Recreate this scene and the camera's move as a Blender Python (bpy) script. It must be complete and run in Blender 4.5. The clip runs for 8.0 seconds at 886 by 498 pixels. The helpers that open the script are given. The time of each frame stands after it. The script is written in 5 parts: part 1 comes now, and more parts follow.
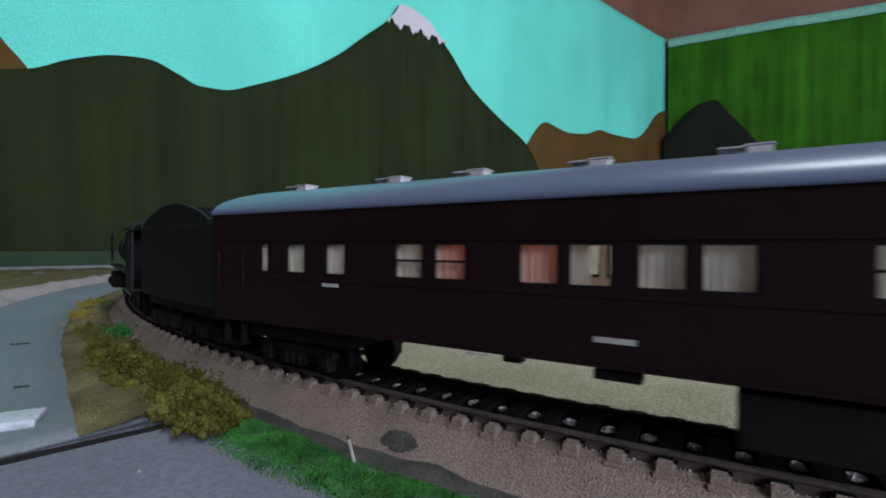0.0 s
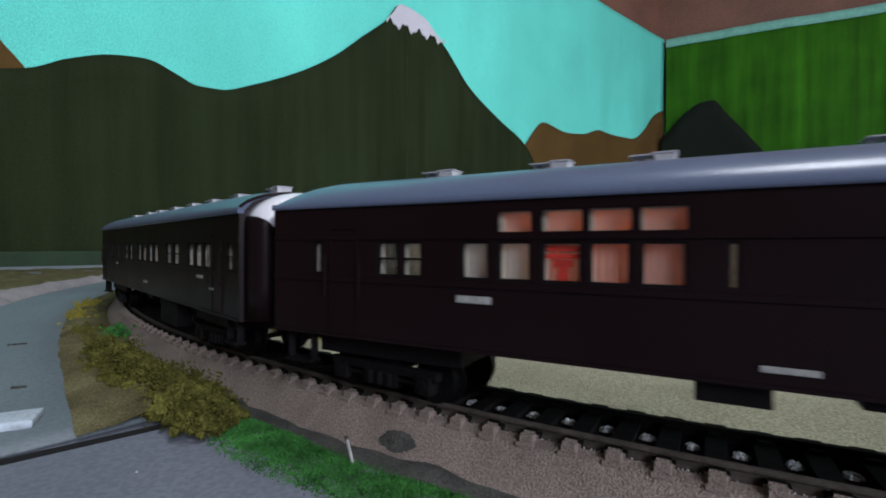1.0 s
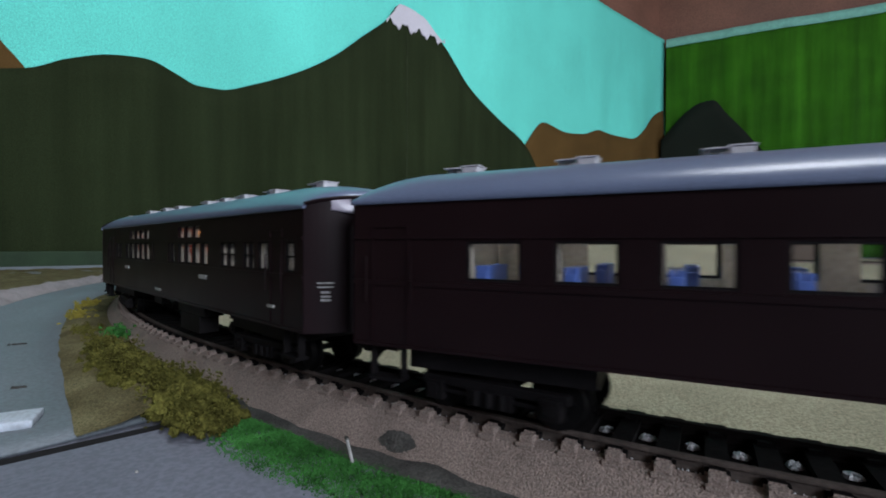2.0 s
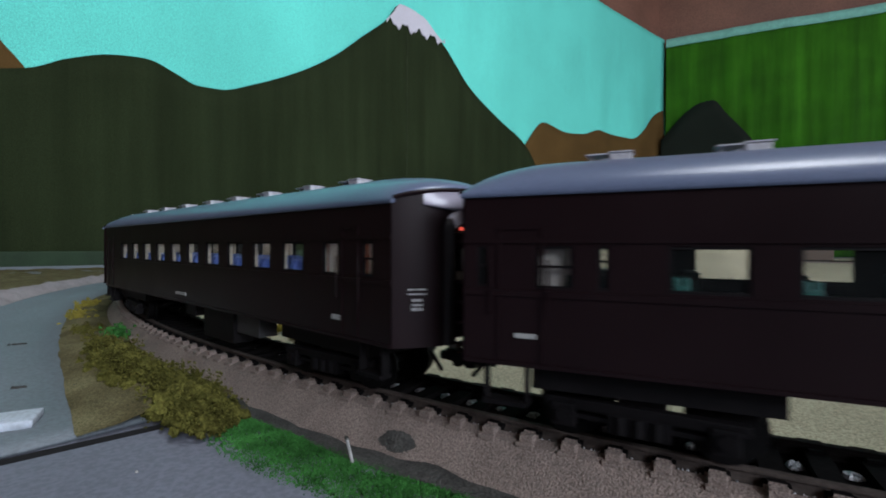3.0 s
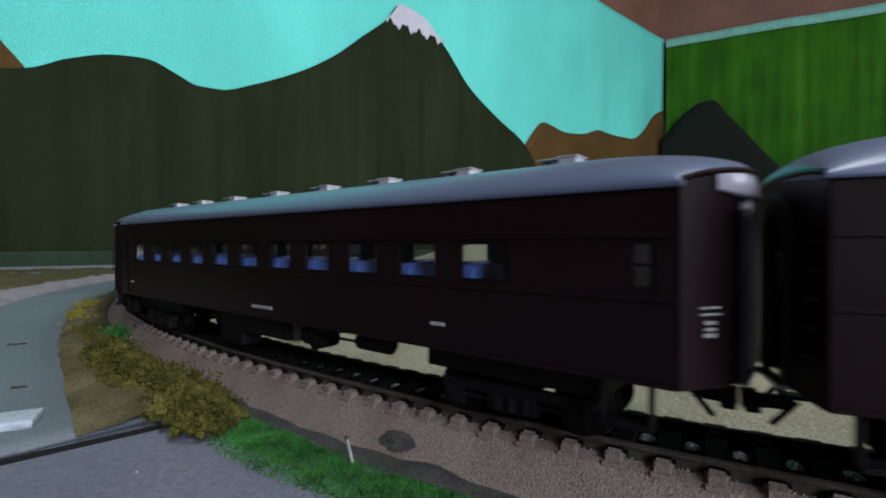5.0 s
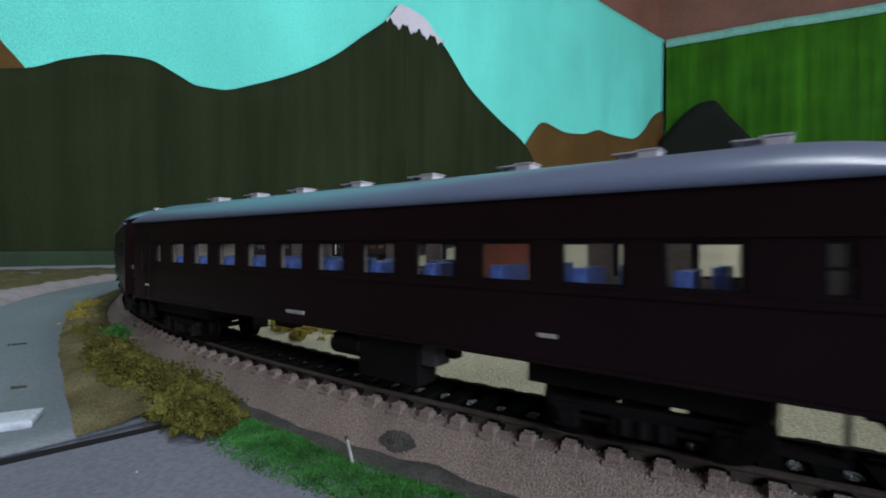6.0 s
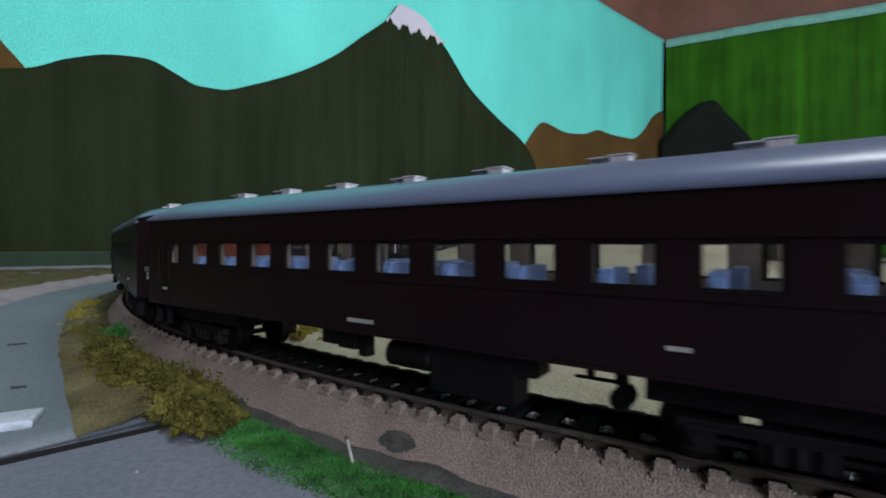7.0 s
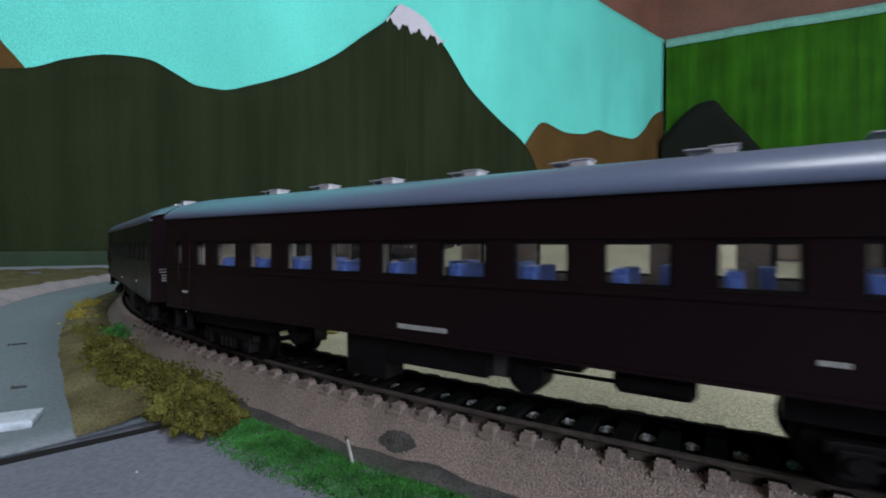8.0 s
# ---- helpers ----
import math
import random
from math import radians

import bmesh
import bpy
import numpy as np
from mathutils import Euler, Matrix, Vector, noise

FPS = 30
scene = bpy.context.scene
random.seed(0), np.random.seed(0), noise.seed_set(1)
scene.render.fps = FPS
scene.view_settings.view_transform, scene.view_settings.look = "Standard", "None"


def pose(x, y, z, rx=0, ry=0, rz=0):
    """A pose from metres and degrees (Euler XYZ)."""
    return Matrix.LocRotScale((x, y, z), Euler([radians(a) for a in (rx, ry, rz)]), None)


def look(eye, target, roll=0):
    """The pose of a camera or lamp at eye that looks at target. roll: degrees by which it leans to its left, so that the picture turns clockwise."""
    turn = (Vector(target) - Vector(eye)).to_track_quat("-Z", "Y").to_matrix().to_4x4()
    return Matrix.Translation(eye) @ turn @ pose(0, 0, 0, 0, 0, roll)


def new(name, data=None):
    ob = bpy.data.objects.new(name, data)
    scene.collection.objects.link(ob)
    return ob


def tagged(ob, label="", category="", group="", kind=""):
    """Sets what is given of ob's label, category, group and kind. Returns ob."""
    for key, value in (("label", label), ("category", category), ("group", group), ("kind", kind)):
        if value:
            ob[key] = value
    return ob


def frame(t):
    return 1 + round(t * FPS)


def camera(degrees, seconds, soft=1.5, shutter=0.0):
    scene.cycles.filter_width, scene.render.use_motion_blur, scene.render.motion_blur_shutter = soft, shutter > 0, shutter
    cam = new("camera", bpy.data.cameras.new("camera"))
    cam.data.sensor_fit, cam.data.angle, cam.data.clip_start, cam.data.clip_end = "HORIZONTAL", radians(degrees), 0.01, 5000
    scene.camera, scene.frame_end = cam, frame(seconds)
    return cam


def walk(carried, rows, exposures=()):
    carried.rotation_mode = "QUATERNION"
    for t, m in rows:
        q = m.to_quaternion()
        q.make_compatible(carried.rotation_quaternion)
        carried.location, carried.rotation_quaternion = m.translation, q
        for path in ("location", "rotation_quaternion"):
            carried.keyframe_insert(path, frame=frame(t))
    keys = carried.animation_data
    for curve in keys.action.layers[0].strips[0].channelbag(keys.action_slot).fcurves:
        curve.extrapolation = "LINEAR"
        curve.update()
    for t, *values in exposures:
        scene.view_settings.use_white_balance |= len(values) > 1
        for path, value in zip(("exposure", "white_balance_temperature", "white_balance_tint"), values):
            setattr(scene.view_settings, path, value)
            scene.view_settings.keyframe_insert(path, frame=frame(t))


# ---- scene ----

# the camera stands on the layout, low beside the track
EYE_Z = 0.0364
cam = camera(87.0, 8.0, soft=1.9, shutter=0.15)


def aim(yaw):
    return look((0, 0, EYE_Z), (math.sin(radians(yaw)), math.cos(radians(yaw)), EYE_Z - 0.0070), 0.17)


walk(cam, [(0.0, aim(-0.20)), (0.2, aim(-0.10)), (0.45, aim(-0.01)), (0.8, aim(0)), (8.0, aim(0))])

# ---- track and train geometry, in metres; the rail heads lie at z = 0
CX, CY, R = 0.43466, 0.76857, 0.78232
GROUND = -0.0105
SPEED = 0.2171
PLACES = [(0, 0.66216), (1, 0.87218), (2, 1.08644), (3, 1.30139), (4, 1.51671), (5, 1.73403), (6, 1.95331), (7, 2.17497), (8, 2.39874)]
HALF, PIVOT, SPACING = 0.11544, 0.0831, 0.24299


def ring(s, off=0.0, z=0.0):
    a = -math.pi / 2 - s / R
    return Vector((CX + (R + off) * math.cos(a), CY + (R + off) * math.sin(a), z))


# ---- light: a day-lit window beside the layout, one behind the camera
world = bpy.data.worlds.new("world")
scene.world = world
world.use_nodes = True
nt = world.node_tree
sky = nt.nodes.new("ShaderNodeTexSky")
sky.sky_type, sky.sun_disc, sky.sun_elevation, sky.sun_rotation = "NISHITA", False, radians(35), radians(80)
nt.links.new(sky.outputs[0], nt.nodes["Background"].inputs[0])
nt.nodes["Background"].inputs[1].default_value = 0.10


def area(name, eye, target, sx, sy, power, colour):
    lamp = bpy.data.lights.new(name, "AREA")
    lamp.shape, lamp.size, lamp.size_y, lamp.energy, lamp.color = "RECTANGLE", sx, sy, power, colour
    ob = new(name, lamp)
    ob.matrix_world = look(eye, target)
    return ob


area("window_light", (2.86, 0.4, 0.75), (0.0, 0.2, 0.05), 1.2, 1.0, 21, (0.80, 0.88, 1.0))
area("rear_window_light", (1.3, -1.85, 1.05), (-0.3, 1.0, 0.45), 1.5, 0.9, 66, (0.82, 0.88, 1.0))
area("ceiling_light", (0.45, 0.08, 1.66), (0.45, 0.09, 0.0), 0.5, 0.4, 15, (0.86, 0.91, 1.0))
scene.view_settings.exposure = 0.0


# ---- materials
def mat(name, base, rough=0.7, metal=0.0, var=0.25, scale=60.0, bump=0.15, fine=900.0, spec=0.5, depth=0.0004, alt=None, speck=0.0, random_tint=0.0):
    """Two scales of noise in the colour, and a fine bump."""
    m = bpy.data.materials.new(name)
    m.use_nodes = True
    t = m.node_tree
    b = t.nodes["Principled BSDF"]
    tc = t.nodes.new("ShaderNodeTexCoord")
    n1 = t.nodes.new("ShaderNodeTexNoise")
    n2 = t.nodes.new("ShaderNodeTexNoise")
    n1.inputs["Scale"].default_value, n1.inputs["Detail"].default_value = scale, 5
    n2.inputs["Scale"].default_value, n2.inputs["Detail"].default_value = fine, 3
    for n in (n1, n2):
        t.links.new(tc.outputs["Object"], n.inputs["Vector"])
    r1 = t.nodes.new("ShaderNodeValToRGB")
    hi = alt or tuple(min(1, c * (1 + var)) for c in base)
    lo = tuple(c * (1 - var) for c in base)
    r1.color_ramp.elements[0].position, r1.color_ramp.elements[1].position = 0.33, 0.67
    r1.color_ramp.elements[0].color, r1.color_ramp.elements[1].color = (*lo, 1), (*hi, 1)
    t.links.new(n1.outputs["Fac"], r1.inputs["Fac"])
    mix = t.nodes.new("ShaderNodeMix")
    mix.data_type, mix.blend_type = "RGBA", "MULTIPLY"
    mix.inputs[0].default_value = 0.3 + speck
    r2 = t.nodes.new("ShaderNodeValToRGB")
    r2.color_ramp.elements[0].position, r2.color_ramp.elements[1].position = 0.36, 0.62
    r2.color_ramp.elements[0].color, r2.color_ramp.elements[1].color = (0.35, 0.35, 0.35, 1), (1.25, 1.25, 1.25, 1)
    t.links.new(n2.outputs["Fac"], r2.inputs["Fac"])
    t.links.new(r1.outputs["Color"], mix.inputs[6])
    t.links.new(r2.outputs["Color"], mix.inputs[7])
    out = mix.outputs[2]
    if random_tint:
        info = t.nodes.new("ShaderNodeObjectInfo")
        hsv = t.nodes.new("ShaderNodeHueSaturation")
        mr = t.nodes.new("ShaderNodeMapRange")
        mr.inputs["To Min"].default_value, mr.inputs["To Max"].default_value = 1 - random_tint, 1 + random_tint
        t.links.new(info.outputs["Random"], mr.inputs["Value"])
        t.links.new(mr.outputs[0], hsv.inputs["Value"])
        t.links.new(out, hsv.inputs["Color"])
        out = hsv.outputs[0]
    t.links.new(out, b.inputs["Base Color"])
    rr = t.nodes.new("ShaderNodeMapRange")
    rr.inputs["To Min"].default_value, rr.inputs["To Max"].default_value = max(0.02, rough - 0.1), min(1, rough + 0.1)
    t.links.new(n1.outputs["Fac"], rr.inputs["Value"])
    t.links.new(rr.outputs[0], b.inputs["Roughness"])
    b.inputs["Metallic"].default_value = metal
    b.inputs["Specular IOR Level"].default_value = spec
    if bump:
        bp = t.nodes.new("ShaderNodeBump")
        bp.inputs["Strength"].default_value, bp.inputs["Distance"].default_value = bump, depth
        t.links.new(n2.outputs["Fac"], bp.inputs["Height"])
        t.links.new(bp.outputs["Normal"], b.inputs["Normal"])
    return m


def glow(name, base, strength):
    m = mat(name, base, 0.5, bump=0)
    b = m.node_tree.nodes["Principled BSDF"]
    b.inputs["Emission Color"].default_value = (*base, 1)
    b.inputs["Emission Strength"].default_value = strength
    return m


def glass(name, tint=(0.03, 0.035, 0.035), alpha=0.10):
    m = bpy.data.materials.new(name)
    m.use_nodes = True
    t = m.node_tree
    b = t.nodes["Principled BSDF"]
    b.inputs["Base Color"].default_value = (*tint, 1)
    b.inputs["Roughness"].default_value = 0.05
    b.inputs["Alpha"].default_value = alpha
    return m


def drape(name, base, thin=0.6):
    """Thin curtain cloth that lets light through."""
    m = mat(name, base, 0.9, var=0.1, scale=400, bump=0.1)
    t = m.node_tree
    tr = t.nodes.new("ShaderNodeBsdfTranslucent")
    tr.inputs["Color"].default_value = (*base, 1)
    mx = t.nodes.new("ShaderNodeMixShader")
    mx.inputs[0].default_value = thin
    t.links.new(t.nodes["Principled BSDF"].outputs[0], mx.inputs[1])
    t.links.new(tr.outputs[0], mx.inputs[2])
    t.links.new(mx.outputs[0], t.nodes["Material Output"].inputs["Surface"])
    return m


M = {}
M["body"] = mat("maroon_paint", (0.0108, 0.0052, 0.0062), 0.36, var=0.12, scale=40, bump=0.03, fine=4000, spec=0.13)
M["black"] = mat("black_paint", (0.0062, 0.0054, 0.0060), 0.6, var=0.25, scale=120, bump=0.05, spec=0.12)
M["roof"] = mat("grey_roof_paint", (0.108, 0.137, 0.215), 0.32, var=0.05, scale=30, bump=0.015, fine=4000)
M["vent"] = mat("pale_vent_plastic", (0.47, 0.47, 0.50), 0.4, var=0.08, scale=60, bump=0.02)
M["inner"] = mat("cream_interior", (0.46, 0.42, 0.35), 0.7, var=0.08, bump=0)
# the same cream at a third: the coach's inner shade is in the colour
M["inner_shaded"] = mat("shaded_cream_interior_wall", (0.150, 0.130, 0.112), 0.7, var=0.1, bump=0)
M["floor_in"] = mat("brown_interior_floor", (0.10, 0.07, 0.05), 0.7, var=0.1, bump=0)
M["seat"] = mat("blue_seat_plastic", (0.08, 0.15, 0.46), 0.4, var=0.1, bump=0)
M["seat_pale"] = mat("light_blue_seat_plastic", (0.20, 0.32, 0.62), 0.4, var=0.1, bump=0)
M["seat_green"] = mat("green_seat_plastic", (0.014, 0.095, 0.080), 0.45, var=0.1, bump=0)
M["wood"] = mat("red_wood_partition", (0.34, 0.09, 0.04), 0.6, var=0.15, bump=0)
M["curtain"] = drape("pale_curtain", (0.80, 0.78, 0.74))
M["curtain_warm"] = drape("pink_curtain", (0.85, 0.62, 0.54))
M["red_sign"] = mat("red_sign", (0.75, 0.05, 0.03), 0.5, var=0.05, bump=0)
M["plate"] = mat("white_plate", (0.36, 0.36, 0.35), 0.5, var=0.15, scale=700, bump=0)
M["lamp_warm"] = glow("warm_lamp", (1.0, 0.34, 0.10), 9.0)
M["lamp_red"] = glow("red_tail_lamp", (1.0, 0.12, 0.08), 1.2)
M["glass"] = glass("window_glass")
M["steel"] = mat("worn_steel", (0.16, 0.15, 0.14), 0.35, metal=0.9, var=0.25, scale=200, bump=0.05)
M["rail"] = mat("shaded_rusty_rail", (0.010, 0.008, 0.0075), 0.85, spec=0.1, metal=0.0, var=0.3, scale=200, bump=0.2)
M["rail_lit"] = mat("lit_brown_rail", (0.070, 0.056, 0.049), 0.8, spec=0.2, var=0.25, scale=200, bump=0.2)
M["railhead_shaded"] = mat("shaded_rail_head", (0.018, 0.016, 0.015), 0.8, var=0.2, scale=150, bump=0.05, spec=0.1)
M["ballast"] = mat("brown_ballast", (0.262, 0.206, 0.178), 0.8, var=0.16, scale=70, bump=0.9, fine=2600, depth=0.0005, speck=0.4)
M["grit"] = mat("glint_pale_grit", (0.60, 0.60, 0.62), 0.28, metal=0.2, var=0.4, scale=1200, bump=1.0, fine=2600, depth=0.0004, speck=0.4, spec=0.8)
M["board"] = mat("grey_board_paint", (0.146, 0.155, 0.192), 0.75, var=0.10, scale=14, bump=0.05, fine=900)
M["road"] = mat("grey_road_paint", (0.142, 0.168, 0.188), 0.7, var=0.10, scale=16, bump=0.06, fine=900)
M["soil"] = mat("dark_soil", (0.055, 0.053, 0.048), 0.95, var=0.4, scale=120, bump=0.8, fine=1500, depth=0.0006, speck=0.3)
M["verge"] = mat("olive_verge", (0.135, 0.112, 0.052), 0.95, var=0.35, scale=70, bump=0.9, fine=1600, depth=0.0008, speck=0.4, alt=(0.185, 0.165, 0.085), spec=0.1)
M["beige"] = mat("beige_grass_mat", (0.37, 0.345, 0.245), 0.95, var=0.12, scale=40, bump=0.8, fine=1300, depth=0.0008, speck=0.2, spec=0.1)
M["tuft"] = mat("olive_foam", (0.094, 0.090, 0.022), 0.95, var=0.45, scale=160, bump=0.9, fine=1300, depth=0.0006, speck=0.3, spec=0.05)
M["grass"] = mat("green_flock", (0.045, 0.165, 0.038), 0.95, var=0.4, scale=150, bump=0.5, fine=1500, speck=0.2, spec=0.05)
M["kerb"] = mat("pinkish_plaster", (0.27, 0.235, 0.242), 0.85, var=0.15, scale=60, bump=0.5, fine=500)
M["pale"] = mat("pale_card", (0.42, 0.47, 0.53), 0.7, var=0.12, scale=80, bump=0.2)
M["gap"] = mat("joint_shade_black", (0.004, 0.004, 0.004), 0.9, bump=0)
M["sky_cloth"] = mat("turquoise_cloth", (0.155, 0.76, 0.655), 0.9, var=0.06, scale=3, bump=0.25, fine=500, depth=0.0008, spec=0.15)
M["mountain"] = mat("dark_green_felt", (0.0210, 0.0300, 0.0130), 0.97, var=0.10, scale=5, bump=0.4, fine=500, depth=0.001, spec=0.08)
M["snow"] = mat("white_felt", (0.60, 0.58, 0.66), 0.95, var=0.05, scale=10, bump=0.3)
M["brown_hill"] = mat("brown_felt", (0.105, 0.060, 0.020), 0.97, var=0.1, scale=6, bump=0.4, spec=0.1)
M["dark_hill"] = mat("black_green_felt", (0.014, 0.018, 0.014), 0.97, var=0.1, scale=6, bump=0.4, spec=0.1)
M["green_cloth"] = mat("green_cloth", (0.030, 0.125, 0.007), 0.9, var=0.22, scale=5, bump=0.3, fine=500, spec=0.15)
M["wall"] = mat("brown_wall_board", (0.21, 0.095, 0.065), 0.7, var=0.15, scale=6, bump=0.1, fine=150)
M["ceiling"] = mat("brown_ceiling_board", (0.33, 0.26, 0.21), 0.8, var=0.1, scale=6, bump=0.1)
M["lamp_cool"] = glow("cool_interior_strip", (0.95, 0.92, 0.88), 9.0)
M["seam"] = mat("seam_thread", (0.030, 0.038, 0.020), 0.95, bump=0.2, spec=0.08)
M["wheel"] = mat("blackened_wheel", (0.0035, 0.0033, 0.0035), 0.6, metal=0.0, var=0.3, scale=200, bump=0.05, spec=0.12)
M["yellow"] = mat("yellow_foam", (0.24, 0.205, 0.040), 0.95, var=0.3, scale=140, bump=0.4, spec=0.05)
M["tie_black"] = mat("sleeper_and_shaded_bed", (0.0070, 0.0062, 0.0062), 0.9, spec=0.05, var=0.3, scale=300, bump=0.3)
M["foot"] = mat("green_foot_cloth", (0.022, 0.045, 0.022), 0.95, var=0.2, scale=20, bump=0.3)
M["hem"] = mat("pale_hem", (0.22, 0.52, 0.44), 0.9, var=0.1, bump=0.1)
M["carton"] = mat("pink_white_carton", (0.62, 0.55, 0.54), 0.7, var=0.12, scale=30, bump=0.1)
M["carton_red"] = mat("red_carton", (0.50, 0.12, 0.09), 0.7, var=0.12, scale=30, bump=0.1)


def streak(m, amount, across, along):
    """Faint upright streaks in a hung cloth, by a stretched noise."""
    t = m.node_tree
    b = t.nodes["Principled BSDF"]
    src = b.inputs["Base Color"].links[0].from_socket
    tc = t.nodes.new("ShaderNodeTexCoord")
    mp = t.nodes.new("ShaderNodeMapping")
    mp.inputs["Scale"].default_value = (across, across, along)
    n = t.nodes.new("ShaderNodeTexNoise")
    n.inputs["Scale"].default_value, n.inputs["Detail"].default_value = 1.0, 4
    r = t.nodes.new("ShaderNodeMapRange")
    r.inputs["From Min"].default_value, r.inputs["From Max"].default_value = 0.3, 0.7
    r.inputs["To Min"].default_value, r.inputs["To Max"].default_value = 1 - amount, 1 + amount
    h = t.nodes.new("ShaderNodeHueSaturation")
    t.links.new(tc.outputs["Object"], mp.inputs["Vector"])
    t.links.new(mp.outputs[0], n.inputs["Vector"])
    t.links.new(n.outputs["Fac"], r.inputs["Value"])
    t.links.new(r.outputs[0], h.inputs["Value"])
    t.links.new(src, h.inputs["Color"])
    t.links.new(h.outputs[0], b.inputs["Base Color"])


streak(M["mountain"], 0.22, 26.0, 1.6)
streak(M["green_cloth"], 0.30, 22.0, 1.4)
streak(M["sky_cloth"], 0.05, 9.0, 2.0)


# ---- mesh helpers
def box(bm, x0, x1, y0, y1, z0, z1, bev=0.0):
    vs = [bm.verts.new((x, y, z)) for z in (z0, z1) for x, y in ((x0, y0), (x1, y0), (x1, y1), (x0, y1))]
    fs = [bm.faces.new([vs[i] for i in f]) for f in ((3, 2, 1, 0), (4, 5, 6, 7), (0, 1, 5, 4), (1, 2, 6, 5), (2, 3, 7, 6), (3, 0, 4, 7))]
    if bev:
        es = {e for f in fs for e in f.edges}
        bmesh.ops.bevel(bm, geom=list(es), offset=bev, segments=2, affect="EDGES", profile=0.6)
    return bm


def cyl(bm, a, b, r, n=12, r2=None):
    a, b = Vector(a), Vector(b)
    q = (b - a).to_track_quat("Z", "Y").to_matrix()
    rings = []
    for p, rad in ((a, r), (b, r if r2 is None else r2)):
        rings.append([bm.verts.new(p + q @ Vector((rad * math.cos(2 * math.pi * i / n), rad * math.sin(2 * math.pi * i / n), 0))) for i in range(n)])
    for i in range(n):
        bm.faces.new((rings[0][i], rings[0][(i + 1) % n], rings[1][(i + 1) % n], rings[1][i]))
    bm.faces.new(rings[0][::-1])
    bm.faces.new(rings[1])
    return bm


def mesh_of(bm, material, name, smooth=False):
    me = bpy.data.meshes.new(name)
    bmesh.ops.recalc_face_normals(bm, faces=bm.faces)
    bm.to_mesh(me)
    bm.free()
    me.materials.append(material)
    if smooth:
        me.polygons.foreach_set("use_smooth", [True] * len(me.polygons))
    return me


def part(name, bm, material, parent=None, label="", smooth=False, m=None):
    ob = new(name, mesh_of(bm, material, name, smooth))
    ob.parent = parent
    if m is not None:
        ob.matrix_basis = m
    if label:
        tagged(ob, label)
    return ob


def share(name, me, parent, m):
    ob = new(name, me)
    ob.parent = parent
    ob.matrix_basis = m
    return ob


def sheet(name, fn, nu, nv, material, smooth=True, parent=None):
    """A grid surface fn(u, v), u and v from 0 to 1."""
    vs = [tuple(fn(i / nu, j / nv)) for j in range(nv + 1) for i in range(nu + 1)]
    w = nu + 1
    fs = [(j * w + i, j * w + i + 1, (j + 1) * w + i + 1, (j + 1) * w + i) for j in range(nv) for i in range(nu)]
    me = bpy.data.meshes.new(name)
    me.from_pydata(vs, [], fs)
    me.materials.append(material)
    me.polygons.foreach_set("use_smooth", [smooth] * len(me.polygons))
    ob = new(name, me)
    ob.parent = parent
    return ob


def curve_through(knots):
    """A smooth function through a few (x, y) knots."""
    xs, ys = [k[0] for k in knots], [k[1] for k in knots]
    n = len(xs)
    sl = [0.0] * n
    for i in range(1, n - 1):
        a, b = (ys[i] - ys[i - 1]) / (xs[i] - xs[i - 1]), (ys[i + 1] - ys[i]) / (xs[i + 1] - xs[i])
        sl[i] = 0.0 if a * b <= 0 else 2 * a * b / (a + b)
    sl[0], sl[-1] = (ys[1] - ys[0]) / (xs[1] - xs[0]), (ys[-1] - ys[-2]) / (xs[-1] - xs[-2])

    def f(x):
        i = max(0, min(n - 2, sum(1 for q in xs if q <= x) - 1))
        h = xs[i + 1] - xs[i]
        t = (x - xs[i]) / h
        return (ys[i] * (1 + 2 * t) * (1 - t) ** 2 + sl[i] * h * t * (1 - t) ** 2 + ys[i + 1] * t * t * (3 - 2 * t) + sl[i + 1] * h * t * t * (t - 1))
    return f


# ---- the room: table, floor, walls, ceiling
BACK0 = Vector((-0.80, 0.842))
BACKD = Vector((1.21, 1.0)).normalized()
BACKN = Vector((BACKD.y, -BACKD.x))
CORNER = BACK0 + BACKD * 2.536
RIGHTD = Vector((2.03, -1.0)).normalized()
RIGHTN = Vector((RIGHTD.y, -RIGHTD.x))


def on_back(s, z, off=0.0):
    p = BACK0 + BACKD * s + BACKN * off
    return (p.x, p.y, z)


def on_right(s, z, off=0.0):
    p = CORNER + RIGHTD * s + RIGHTN * off
    return (p.x, p.y, z)


